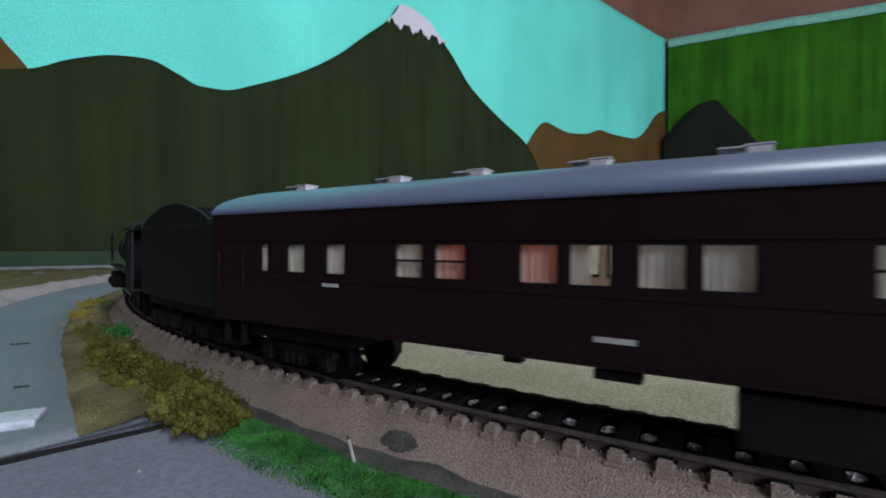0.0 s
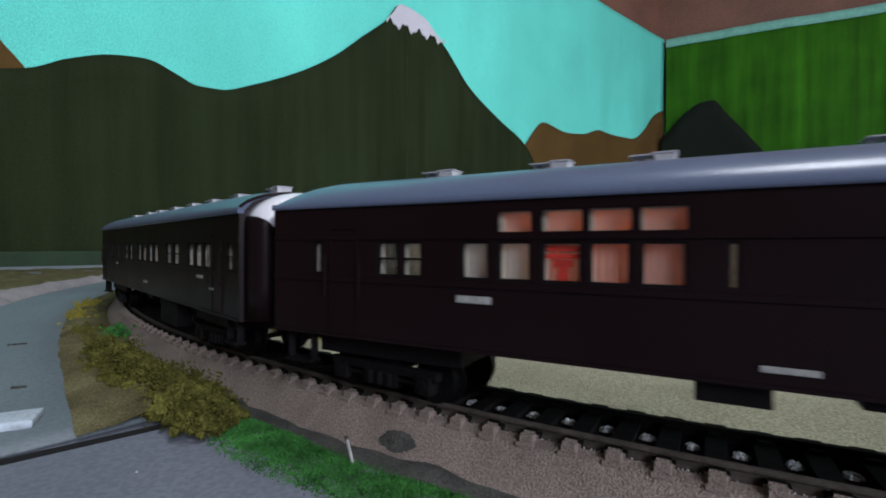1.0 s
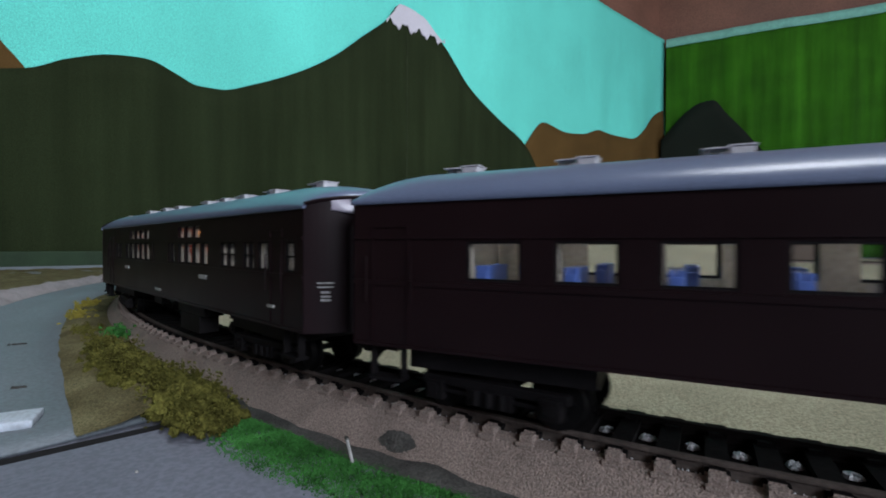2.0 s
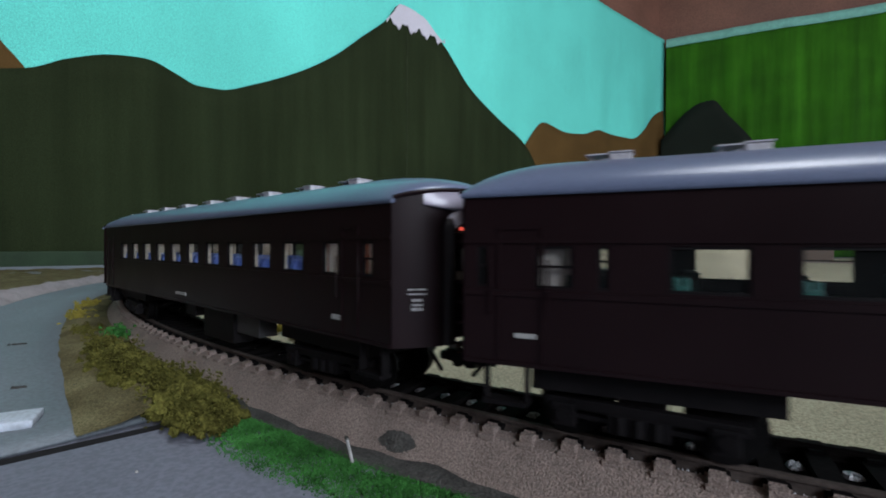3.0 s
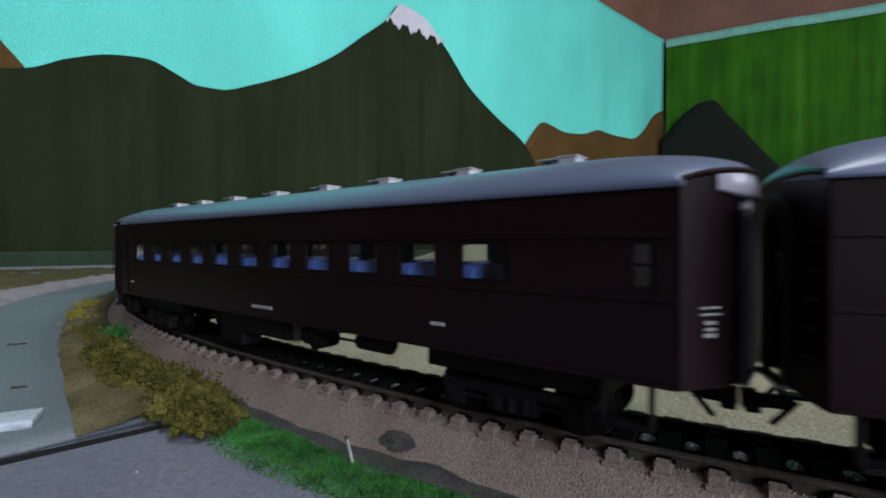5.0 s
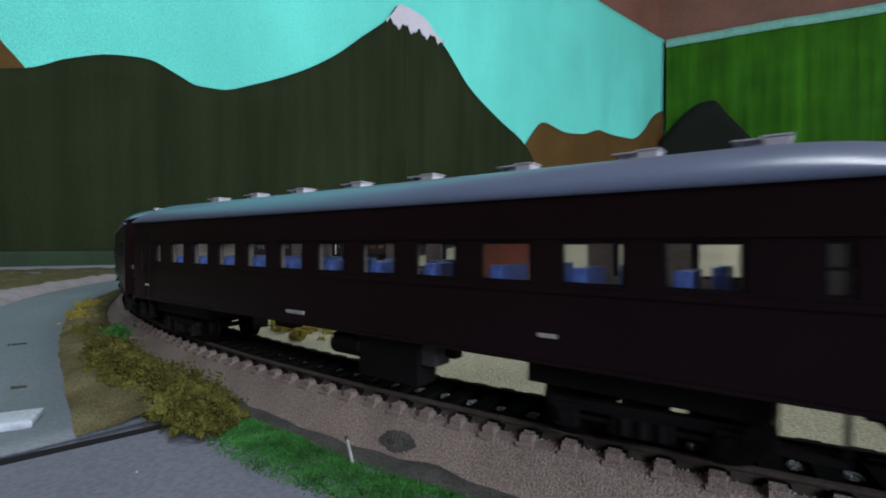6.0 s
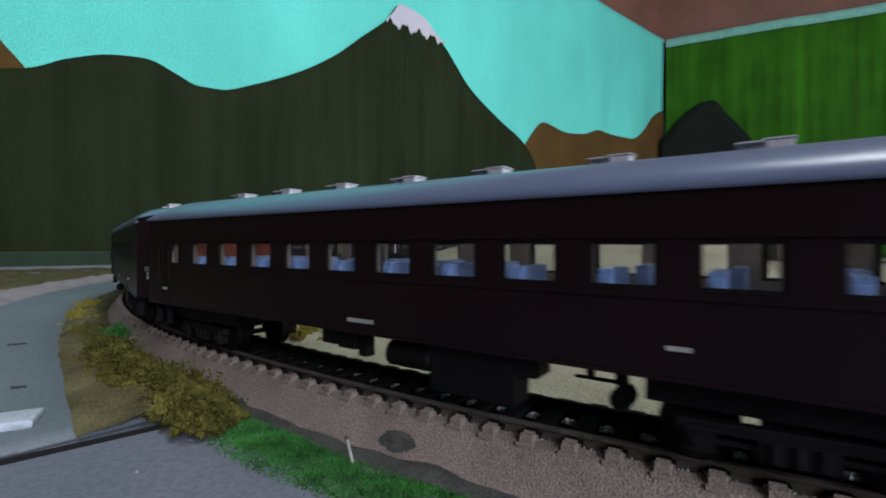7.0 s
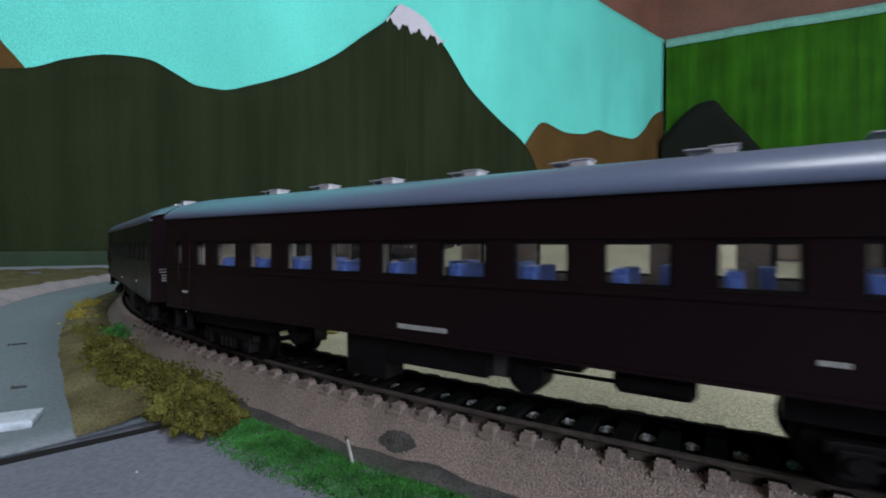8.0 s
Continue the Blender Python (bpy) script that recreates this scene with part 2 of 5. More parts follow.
def room():
    x0, x1, y0, y1, z0, z1 = -2.2, 2.95, -2.0, 3.6, -0.85, 1.75
    bm = box(bmesh.new(), x0 - 0.1, x1 + 0.1, y0 - 0.1, y1 + 0.1, z0 - 0.1, z0)
    tagged(part("floor", bm, M["wall"]), "brown board floor of the room", "floor", kind="structure")
    bm = box(bmesh.new(), x0 - 0.1, x1 + 0.1, y0 - 0.1, y1 + 0.1, z1, z1 + 0.1)
    tagged(part("ceiling", bm, M["ceiling"]), "brown board ceiling of the room", "ceiling", kind="structure")
    for nm, b in (("wall_west", (x0 - 0.1, x0, y0, y1)), ("wall_north", (x0, x1, y1, y1 + 0.1))):
        tagged(part(nm, box(bmesh.new(), *b, z0, z1), M["wall"]), "brown wooden room wall", "wall", kind="structure")
    # walls with window openings
    bm = bmesh.new()
    for b in ((x1, x1 + 0.1, y0, -0.25, z0, z1), (x1, x1 + 0.1, 1.05, y1, z0, z1), (x1, x1 + 0.1, -0.25, 1.05, z0, 0.2), (x1, x1 + 0.1, -0.25, 1.05, 1.3, z1)):
        box(bm, *b)
    tagged(part("wall_east", bm, M["wall"]), "brown wooden room wall with a window", "wall", kind="structure")
    bm = bmesh.new()
    for b in ((x0, 0.5, y0 - 0.1, y0, z0, z1), (2.1, x1, y0 - 0.1, y0, z0, z1), (0.5, 2.1, y0 - 0.1, y0, z0, 0.55), (0.5, 2.1, y0 - 0.1, y0, 1.55, z1)):
        box(bm, *b)
    tagged(part("wall_south", bm, M["wall"]), "brown wooden room wall with a window", "wall", kind="structure")
    # brown walls right behind the cloths
    def slab(fn, s0, s1, z0, z1):
        bm = bmesh.new()
        lo = [bm.verts.new(fn(s, z0, o)) for s, o in ((s0, -0.03), (s1, -0.03), (s1, -0.08), (s0, -0.08))]
        hi = [bm.verts.new(fn(s, z1, o)) for s, o in ((s0, -0.03), (s1, -0.03), (s1, -0.08), (s0, -0.08))]
        bm.faces.new(lo), bm.faces.new(hi)
        for i in range(4):
            bm.faces.new((lo[i], lo[(i + 1) % 4], hi[(i + 1) % 4], hi[i]))
        return bm
    tagged(part("wall_1", slab(on_back, -1.2, 2.56, z0, z1), M["wall"]), "reddish brown board wall behind the painted cloth", "wall", kind="structure")
    tagged(part("wall_2", slab(on_right, -0.02, 1.75, z0, z1), M["wall"]), "reddish brown board wall behind the green cloth", "wall", kind="structure")


def cloths():
    def top(s):
        return 1.122 + 0.004 * math.sin(5 * s)

    def fold(s):
        return 0.006 * math.sin(9 * s + 1.5 * math.sin(3 * s)) + 0.030 * max(0, s - 1.7) * math.sin(26 * s + 2 * math.sin(7 * s)) * 0.6
    hang = lambda v: (0.3 + 0.6 * v) * max(0.0, 1 - 0.9 * v ** 3)

    def slant(s, v):
        k = max(0.0, s - 1.45) / 1.08
        return 0.016 * k * math.sin(17 * s - 9 * v) * math.sin(math.pi * min(1, v)) * (0.6 + 0.8 * noise.noise((s * 3, v * 2, 4)))
    ob = sheet("sky_cloth", lambda u, v: on_back(-1.0 + 3.546 * u, GROUND + v * (top(-1.0 + 3.546 * u) - GROUND), fold(-1.0 + 3.546 * u) * hang(v) + slant(-1.0 + 3.546 * u, v)), 320, 40, M["sky_cloth"])
    solid(ob, 0.002)
    tagged(ob, "turquoise cloth hung as a sky backdrop, softly creased", "backdrop cloth", kind="structure")

    def felt(name, s0, s1, knots, off, material, label, base=lambda s: GROUND, fn=on_back, n=160, wav=None):
        f = curve_through(knots)
        w = wav or (lambda s: fold(s))
        def place(u, v):
            t = s0 + (s1 - s0) * u
            z = base(t) + v * (f(t) - base(t))
            v_all = (z - GROUND) / (1.122 - GROUND)
            return fn(t, z, off + w(t) * hang(v_all) + (slant(t, v_all) if fn is on_back else 0.0))
        o = sheet(name, place, n, 10, material)
        solid(o, 0.002)
        tagged(o, label, "backdrop cloth", kind="structure")
        return o
    FELT(felt, lambda s, z: fold(s) * hang(z / 1.1325))
    # green cloth on the other wall, with folds and a pale hem
    gf = lambda s, v: (1.1 - 0.85 * v) * (0.034 * noise.noise((s * 6.5 + 0.5 * v, 2.2, v * 1.3)) + 0.014 * noise.noise((s * 21 - 0.8 * v, 8.1, v * 1.6)))
    gt = lambda s: 1.075 + 0.003 * math.sin(5 * s)
    ob = sheet("green_cloth", lambda u, v: on_right(0.012 + 1.7 * u, GROUND + v * (gt(1.7 * u) - GROUND), 0.03 + gf(1.7 * u, v)), 300, 30, M["green_cloth"])
    solid(ob, 0.002)
    tagged(ob, "bright green cloth hung in vertical folds", "backdrop cloth", kind="structure")
    ob = sheet("cloth_hem", lambda u, v: on_right(0.012 + 1.7 * u, gt(1.7 * u) - 0.012 + v * 0.042, 0.036 + gf(1.7 * u, 1)), 300, 2, M["hem"])
    solid(ob, 0.002)
    tagged(ob, "pale turquoise hem along the green cloth", "hem", kind="structure")
    felt("dark_hill_cloth", -0.01, 0.62, DARK, 0.075, M["dark_hill"], "black-green felt hill on the green cloth", fn=on_right, n=60, wav=lambda s: 0.004 * math.sin(20 * s))


def solid(ob, t):
    mod = ob.modifiers.new("thickness", "SOLIDIFY")
    mod.thickness, mod.offset = t, -1
    return ob
DARK = [(-0.01, 0.58), (0.014, 0.605), (0.107, 0.711), (0.169, 0.748), (0.222, 0.755), (0.278, 0.685), (0.359, 0.581), (0.416, 0.503), (0.62, 0.27)]


def FELT(felt, lay):
    felt("brown_hill_cloth", -1.0, 0.06, [(-1.0, 0.55), (-0.4, 0.62), (-0.028, 0.446), (0.002, 0.403), (0.037, 0.358), (0.06, 0.30)], 0.006, M["brown_hill"], "brown felt hill on the sky cloth", n=80)
    felt("mountain_cloth", -1.0, 1.64, [(-1.0, 0.30), (-0.3, 0.30), (0.037, 0.36), (0.097, 0.392), (0.168, 0.418), (0.226, 0.425), (0.278, 0.408), (0.323, 0.391), (0.37, 0.393), (0.446, 0.422), (0.557, 0.478),
        (0.652, 0.543), (0.738, 0.62), (0.812, 0.686), (0.858, 0.744), (0.875, 0.745), (0.944, 0.733), (1.035, 0.67), (1.146, 0.564), (1.282, 0.487), (1.428, 0.414), (1.535, 0.269), (1.64, 0.05)], 0.010, M["mountain"],
        "dark green felt mountain sewn on the sky cloth", n=420)
    felt("brown_hill_cloth", 1.33, 2.525, [(1.33, 0.28), (1.428, 0.410), (1.545, 0.518), (1.679, 0.5), (1.797, 0.511), (1.94, 0.55), (2.042, 0.549), (2.167, 0.546), (2.328, 0.615), (2.517, 0.743), (2.53, 0.745)], 0.006, M["brown_hill"],
         "brown felt hill on the sky cloth", n=160)
    teeth = lambda s: 0.682 + 0.010 * math.sin(s * 2 * math.pi / 0.052 + 2.4) + 0.004 * math.sin(s * 2 * math.pi / 0.021)
    felt("snow_cap_cloth", 0.812, 1.03, [(0.812, 0.687), (0.835, 0.715), (0.858, 0.746), (0.875, 0.747), (0.944, 0.735), (1.0, 0.697), (1.03, 0.677)], 0.014, M["snow"], "white felt snow cap on the mountain", base=lambda s: min(teeth(s), 0.676 + 0.02), n=90)


    felt("foot_cloth", -1.0, 2.5, [(-1.0, 0.020), (0.4, 0.024), (2.5, 0.022)], 0.022, M["foot"], "dark green strip of cloth along the foot of the mountain", n=200)
    felt("foot_edge", -1.0, 2.5, [(-1.0, GROUND + 0.006), (0.4, GROUND + 0.007), (2.5, GROUND + 0.006)], 0.030, M["road"], "thin grey edge strip at the foot of the backdrop", n=200)
    o = sheet("cloth_seam", lambda u, v: on_back(0.8845 + 0.003 * u, 0.05 + 0.62 * v, 0.0112 + 0.0006 * math.sin(3.1 * u) + lay(0.886, 0.06 + 0.62 * v)), 4, 10, M["seam"])
    tagged(o, "faint upright seam in the mountain felt", "seam", kind="structure")


# ---- the layout: baseboard, road, verge, mat
RAD = lambda p: math.hypot(p[0] - CX, p[1] - CY) - R


JOINT = [Vector((-0.0936, 0.0985)), Vector((-0.0738, 0.1166))]
JOINT += [(JOINT[1] - JOINT[0]).normalized()]
JOINT += [Vector((-JOINT[2].y, JOINT[2].x))]
GAPE = 0.0040


def behind_joint(p):
    """Moves a point that lies over the open joint back to the joint's edge."""
    k = (p.xy - JOINT[0]).dot(JOINT[3]) - GAPE
    return p if k > 0 else Vector((p.x - JOINT[3].x * k, p.y - JOINT[3].y * k, p.z))


def band(name, o0, o1, z0, z1, s0, s1, material, nu=200, nv=8, wob=0.0, wz=0.0, crown=0.0, flare=0.0):
    """A strip beside the track from offset o0 to o1."""
    def f(u, v):
        s = s0 + (s1 - s0) * u
        w = wob * (noise.noise((s * 40, 3.1, 0)) + 0.5 * noise.noise((s * 110, 7.7, 0)))
        o = o0 + (o1 + flare * math.exp(-max(0, s - 0.525) / 0.1) - o0) * v + w * v
        z = z0 + (z1 - z0) * v + crown * math.sin(math.pi * v) + wz * noise.noise((s * 90, o * 90, 1.0)) * math.sin(math.pi * min(1, max(0, v)))
        return behind_joint(ring(s, o, z)) if s > 0.4 and o > 0.026 else ring(s, o, z)
    return sheet(name, f, nu, nv, material)


def land():
    # baseboard, in two boards with an open joint between them
    jx, jy, d, n = JOINT
    top = GROUND

    def board(name, pts, label):
        bm = bmesh.new()
        hi = [bm.verts.new((p[0], p[1], top)) for p in pts]
        lo = [bm.verts.new((p[0], p[1], top - 0.02)) for p in pts]
        bm.faces.new(hi), bm.faces.new(lo[::-1])
        for i in range(len(pts)):
            bm.faces.new((hi[i], hi[(i + 1) % len(pts)], lo[(i + 1) % len(pts)], lo[i]))
        ob = tagged(part(name, bm, M["board"]), label, "baseboard", kind="structure")
        # edges near black: the deep joint's shade is put into their colour
        ob.data.materials.append(M["gap"])
        for f in ob.data.polygons:
            if abs(f.normal.z) < 0.5:
                f.material_index = 1
    a, b = jx - d * 1.6, jy + d * 0.02
    g = n * GAPE
    c = b - n * 1.3
    board("ground", [(-2.0, 0.5), tuple(a + g), tuple(b + g), tuple(b), tuple(c), (2.4, -1.2), (2.4, 2.2), (1.2, 3.0), (-2.0, 1.2)], "grey painted baseboard under the layout")
    board("ground_front", [tuple(a), tuple(b - d * 0.0005), tuple(c - d * 0.0005), tuple(a - n * 1.3)], "grey painted baseboard with a dark open joint")
    # sheet below, down in the joint
    bm = box(bmesh.new(), -2.0, 2.4, -1.2, 3.0, top - 0.045, top - 0.025)
    tagged(part("table", bm, M["gap"]), "dark table top under the baseboards", "table", kind="structure")
    # grey road sweeping round outside the loop
    ob = band("road", 0.034, 0.36, top + 0.0012, top + 0.0012, 0.5245, 2.5, M["road"], nu=200, nv=10)
    solid(ob, 0.001)
    tagged(ob, "pale grey painted road beside the verge", "road", kind="structure")
    # pinkish plaster kerb at the road's far side
    ob = band("kerb", 0.088, 0.118, top + 0.0015, top + 0.0015, 0.62, 2.1, M["kerb"], nu=220, nv=10, crown=0.0065, wz=0.0025)
    tagged(ob, "low pinkish white plaster kerb along the road", "kerb", kind="structure")
    ob = band("far_verge", 0.118, 0.62, top + 0.0020, top + 0.0020, 0.45, 2.3, M["verge"], nu=160, nv=24, wz=0.003)
    tagged(ob, "olive ground cover between the kerb and the backdrop", "verge", kind="structure")
    # olive verge, soil, roadbed shoulder
    ob = band("verge", 0.0195, 0.037, top + 0.003, top + 0.0013, 0.5225, 1.75, M["verge"], nu=260, nv=14, wob=0.0012, wz=0.002, crown=0.0018, flare=0.0205)
    tagged(ob, "olive brown ground cover on the verge", "verge", kind="structure")
    ob = band("soil", 0.0175, 0.0245, top + 0.0018, top + 0.0004, -0.05, 0.57, M["soil"], nu=200, nv=8, wob=0.003, wz=0.0012)
    tagged(ob, "dark soil strip at the foot of the ballast", "soil", kind="structure")
    # beige mat inside the loop with a low rise in the middle
    def mat_f(u, v):
        a = 2 * math.pi * u
        r = (R - 0.0195) * (1 - v)
        x, y = CX + r * math.cos(a), CY + r * math.sin(a)
        inside = R - r
        k = max(0, min(1, (inside - 0.16) / 0.30))
        k = k * k * (3 - 2 * k)
        side = max(0, min(1, (0.03 - x + 0.67 * y) / 0.05))
        z = top + 0.0008 + 0.0028 * min(1, inside / 0.05) + 0.052 * k * side + 0.0022 * noise.noise((x * 30, y * 30, 0)) * min(1, inside / 0.05)
        return (x, y, z)
    def far_f(u, v):
        a = radians(-35 + 150 * u)
        r = R + 0.024 + 0.75 * v
        x, y = CX + r * math.cos(a), CY + r * math.sin(a)
        return (x, y, top + 0.0026 + 0.0012 * noise.noise((x * 20, y * 20, 3)))
    tagged(sheet("grass_mat_far", far_f, 120, 40, M["beige"]), "pale beige grass mat beyond the loop", "grass mat", kind="structure")
    ob = sheet("grass_mat", mat_f, 240, 60, M["beige"])
    tagged(ob, "pale beige grass mat inside the loop", "grass mat", kind="structure")


def roadbed():
    prof = [(-0.0225, GROUND), (-0.0150, -0.0032), (-0.0135, -0.0026), (0.0098, -0.0026), (0.0112, -0.0019), (0.0142, -0.0026), (0.0212, GROUND)]
    n = 900
    vs, fs = [], []
    for i in range(n):
        s = i * 2 * math.pi * R / n
        for j, (o, z) in enumerate(prof):
            jit = 0.0003 * noise.noise((s * 300, j * 2.0, 0)) if 0 < j < 6 else 0.0012 * noise.noise((s * 70, j, 0))
            vs.append(tuple(ring(s, o + jit, z + (0.3 * jit if 0 < j < 6 else 0))))
    m = len(prof)
    for i in range(n):
        k = (i + 1) % n
        for j in range(m - 1):
            fs.append((i * m + j, k * m + j, k * m + j + 1, i * m + j + 1))
    me = bpy.data.meshes.new("roadbed")
    me.from_pydata(vs, [], fs)
    me.materials.append(M["ballast"])
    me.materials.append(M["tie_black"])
    # bed between the rails coloured black for the shade beneath the train
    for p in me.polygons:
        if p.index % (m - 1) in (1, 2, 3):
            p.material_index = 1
    tagged(new("roadbed", me), "brown speckled ballast bed under the track, blackened as shade between the rails", "roadbed", kind="structure")


def rails():
    prof = [(-0.0018, -0.0026), (-0.0018, -0.0022), (-0.0005, -0.0018), (-0.0005, -0.0008), (-0.0011, -0.0006), (-0.0011, -0.0001), (-0.0008, 0.0), (0.0008, 0.0), (0.0011, -0.0001), (0.0011, -0.0006), (0.0005, -0.0008), (0.0005, -0.0018), (0.0018, -0.0022), (0.0018, -0.0026)]
    for off, nm in ((0.0087, "outer"), (-0.0087, "inner")):
        n = 720
        vs = [tuple(ring(i * 2 * math.pi * R / n, off + o * 0.75, z)) for i in range(n) for o, z in prof]
        m = len(prof)
        fs = [(i * m + j, ((i + 1) % n) * m + j, ((i + 1) % n) * m + j + 1, i * m + j + 1) for i in range(n) for j in range(m - 1)]
        me = bpy.data.meshes.new("rail")
        me.from_pydata(vs, [], fs)
        # outer rail coloured as lit, inner one near black for the train's shade
        me.materials.append(M["rail_lit" if nm == "outer" else "rail"])
        me.materials.append(M["railhead_shaded" if nm == "inner" else "rail_lit"])
        for p in me.polygons:
            if 5 <= p.index % (m - 1) <= 7:
                p.material_index = 1
        tagged(new("rail", me), "rusty model rail with a worn head, the inner one darkened as shade", "rail", "rails of the loop", kind="structure")


def sleepers():
    track = tagged(new("sleepers"), "brown plastic sleepers of the model track", "track", kind="structure")
    bm = box(bmesh.new(), -0.0019, 0.0019, -0.0136, 0.0112, -0.0032, -0.0012)
    # raised chairs beside the rails, ballast-coloured stepped ends
    for y in (-0.0107, -0.0066, 0.0066, 0.0105):
        box(bm, -0.0012, 0.0012, y - 0.0007, y + 0.0007, -0.0013, -0.0006)
    box(bm, -0.0014, 0.0014, 0.0112, 0.0134, -0.0040, -0.0009, 0.0002)
    box(bm, -0.0018, 0.0018, 0.0134, 0.0146, -0.0044, -0.0021, 0.0002)
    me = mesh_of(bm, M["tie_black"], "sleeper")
    me.materials.append(M["ballast"])
    for f in me.polygons:
        if f.center.y > 0.0110:
            f.material_index = 1
    pitch = 2 * math.pi * R / 613
    co = np.array([tuple(v.co) + (1.0,) for v in me.vertices])
    polys = [tuple(f.vertices) for f in me.polygons]
    rv, rf = [], []
    for i in range(613):
        s = 0.45704 - pitch * (i - 150)
        p = ring(s)
        a = -math.pi / 2 - s / R
        m = Matrix.Translation(p) @ Matrix.Rotation(a - math.pi / 2, 4, "Z")
        if -0.55 < s < 1.25:
            share("sleeper", me, track, m @ pose(0.0001 * random.uniform(-1, 1), 0.0002 * random.uniform(-1, 1), 0, 0, 0, random.uniform(-0.6, 0.6)))
        else:
            k = len(rv)
            rv += [tuple(q[:3]) for q in co @ np.array(m).T]
            rf += [tuple(k + j for j in f) for f in polys]
    rm = bpy.data.meshes.new("sleeper_rest")
    rm.from_pydata(rv, [], rf)
    rm.materials.append(M["tie_black"])
    tagged(share("sleeper_rest", rm, track, Matrix.Identity(4)), kind="stuff")
    # glossy glued lumps of grit between the sleepers, glints put into their pale colour; loose crumbs outside the rail
    gv, gf = [], []
    tri = [(0, 2, 4), (2, 1, 4), (1, 3, 4), (3, 0, 4), (2, 0, 5), (1, 2, 5), (3, 1, 5), (0, 3, 5)]
    for i in range(26, 330):
        s = 0.45704 - pitch * (i - 150 + 0.5)
        w, d, c = random.uniform(0.0017, 0.0021), random.uniform(0.0013, 0.0019), random.uniform(-0.0026, -0.0014)
        k = len(gv)
        for j in range(4):
            for a in range(12):
                t = 2 * math.pi * a / 12
                f = (1.0, 0.72, 0.40, 0.08)[j] * random.uniform(0.86, 1.14)
                gv.append(tuple(ring(s + w * f * math.cos(t), c + d * f * math.sin(t), -0.0028 + (0.0, 0.0007, 0.0009, 0.0009)[j] + random.uniform(-0.0002, 0.0002))))
        for j in range(3):
            gf += [(k + 12 * j + a, k + 12 * j + (a + 1) % 12, k + 12 * (j + 1) + (a + 1) % 12, k + 12 * (j + 1) + a) for a in range(12)]
        gf.append(tuple(k + 36 + a for a in range(12)))
        for _ in range(9):
            q = ring(s + random.uniform(-0.0019, 0.0019), random.uniform(0.0100, 0.0114), -0.0022)
            r = random.uniform(0.00012, 0.00028)
            e = Euler((random.random() * 6, random.random() * 6, random.random() * 6)).to_matrix()
            k = len(gv)
            gv += [tuple(q + e @ (Vector(x) * r)) for x in ((1.4, 0, 0), (-1.4, 0, 0), (0, 1, 0), (0, -1, 0), (0, 0, 0.7), (0, 0, -0.7))]
            gf += [tuple(k + j for j in f) for f in tri]
    gm = bpy.data.meshes.new("grit")
    gm.from_pydata(gv, [], gf)
    gm.materials.append(M["grit"])
    tagged(new("grit", gm), "glossy glued grit between the sleepers, pale with painted glints", "grit", kind="stuff")


def clump_mesh(name, n, spread, height, size, material, seed):
    """Crumbs of foam flock piled in an uneven heap."""
    rng = random.Random(seed)
    vs, fs = [], []
    base = [(1, 0, 0), (-1, 0, 0), (0, 1, 0), (0, -1, 0), (0, 0, 1), (0, 0, -1)]
    tri = [(0, 2, 4), (2, 1, 4), (1, 3, 4), (3, 0, 4), (2, 0, 5), (1, 2, 5), (3, 1, 5), (0, 3, 5)]
    lobes = [(rng.gauss(0, spread[0]), rng.gauss(0, spread[1]), rng.uniform(0.1, 1) * height, rng.uniform(0.18, 0.5) * height) for _ in range(26)]
    for _ in range(n):
        cx, cy, cz, cr = rng.choice(lobes)
        d = Vector((rng.gauss(0, 1), rng.gauss(0, 1), rng.gauss(0, 1))).normalized() * cr * (0.35 + 0.95 * rng.random() ** 0.8)
        p = Vector((cx, cy, min(cz, height - cr * 0.5))) + d
        if p.z < 0:
            p.z = -p.z * 0.3
        r = size * rng.uniform(0.5, 1.5)
        q = Euler((rng.random() * 6, rng.random() * 6, rng.random() * 6)).to_matrix()
        k = len(vs)
        for b in base:
            vs.append(tuple(p + q @ (Vector(b) * r * rng.uniform(0.5, 1.5))))
        fs += [(k + a, k + b, k + c) for a, b, c in tri]
    me = bpy.data.meshes.new(name)
    me.from_pydata(vs, [], fs)
    me.materials.append(material)
    return me


BALL = bmesh.new()
bmesh.ops.create_icosphere(BALL, subdivisions=2, radius=1.0)
BALL_V, BALL_F = [v.co.copy() for v in BALL.verts], [tuple(v.index for v in f.verts) for f in BALL.faces]
BALL.free()


def foam_mesh(name, spread, height, lumps, material, seed):
    """Torn lumps of sponge foam, ragged at several scales, with crumbs between."""
    me = clump_mesh(name, 1500, spread, height, 0.00034, material, seed)
    vs, fs = [tuple(v.co) for v in me.vertices], [tuple(f.vertices) for f in me.polygons]
    bpy.data.meshes.remove(me)
    rng = random.Random(seed + 500)
    for _ in range(lumps):
        r = height * rng.uniform(0.10, 0.26)
        x, y = rng.gauss(0, spread[0]), rng.gauss(0, spread[1])
        fall = math.exp(-0.5 * ((x / spread[0] / 1.4) ** 2 + (y / spread[1] / 1.4) ** 2))
        p = Vector((x, y, rng.uniform(0.05, 0.95) * height * fall))
        sq = Vector((rng.uniform(0.8, 1.5), rng.uniform(0.7, 1.2), rng.uniform(0.6, 1.0)))
        k = len(vs)
        for c in BALL_V:
            g = 1 + 0.55 * noise.noise(c * 1.7 + p * 900) + 0.35 * noise.noise(c * 4.1 + p * 700)
            vs.append(tuple(p + Vector((c.x * sq.x, c.y * sq.y, c.z * sq.z)) * r * g))
        fs += [tuple(k + j for j in f) for f in BALL_F]
    me = bpy.data.meshes.new(name)
    me.from_pydata(vs, [], fs)
    me.materials.append(material)
    return me


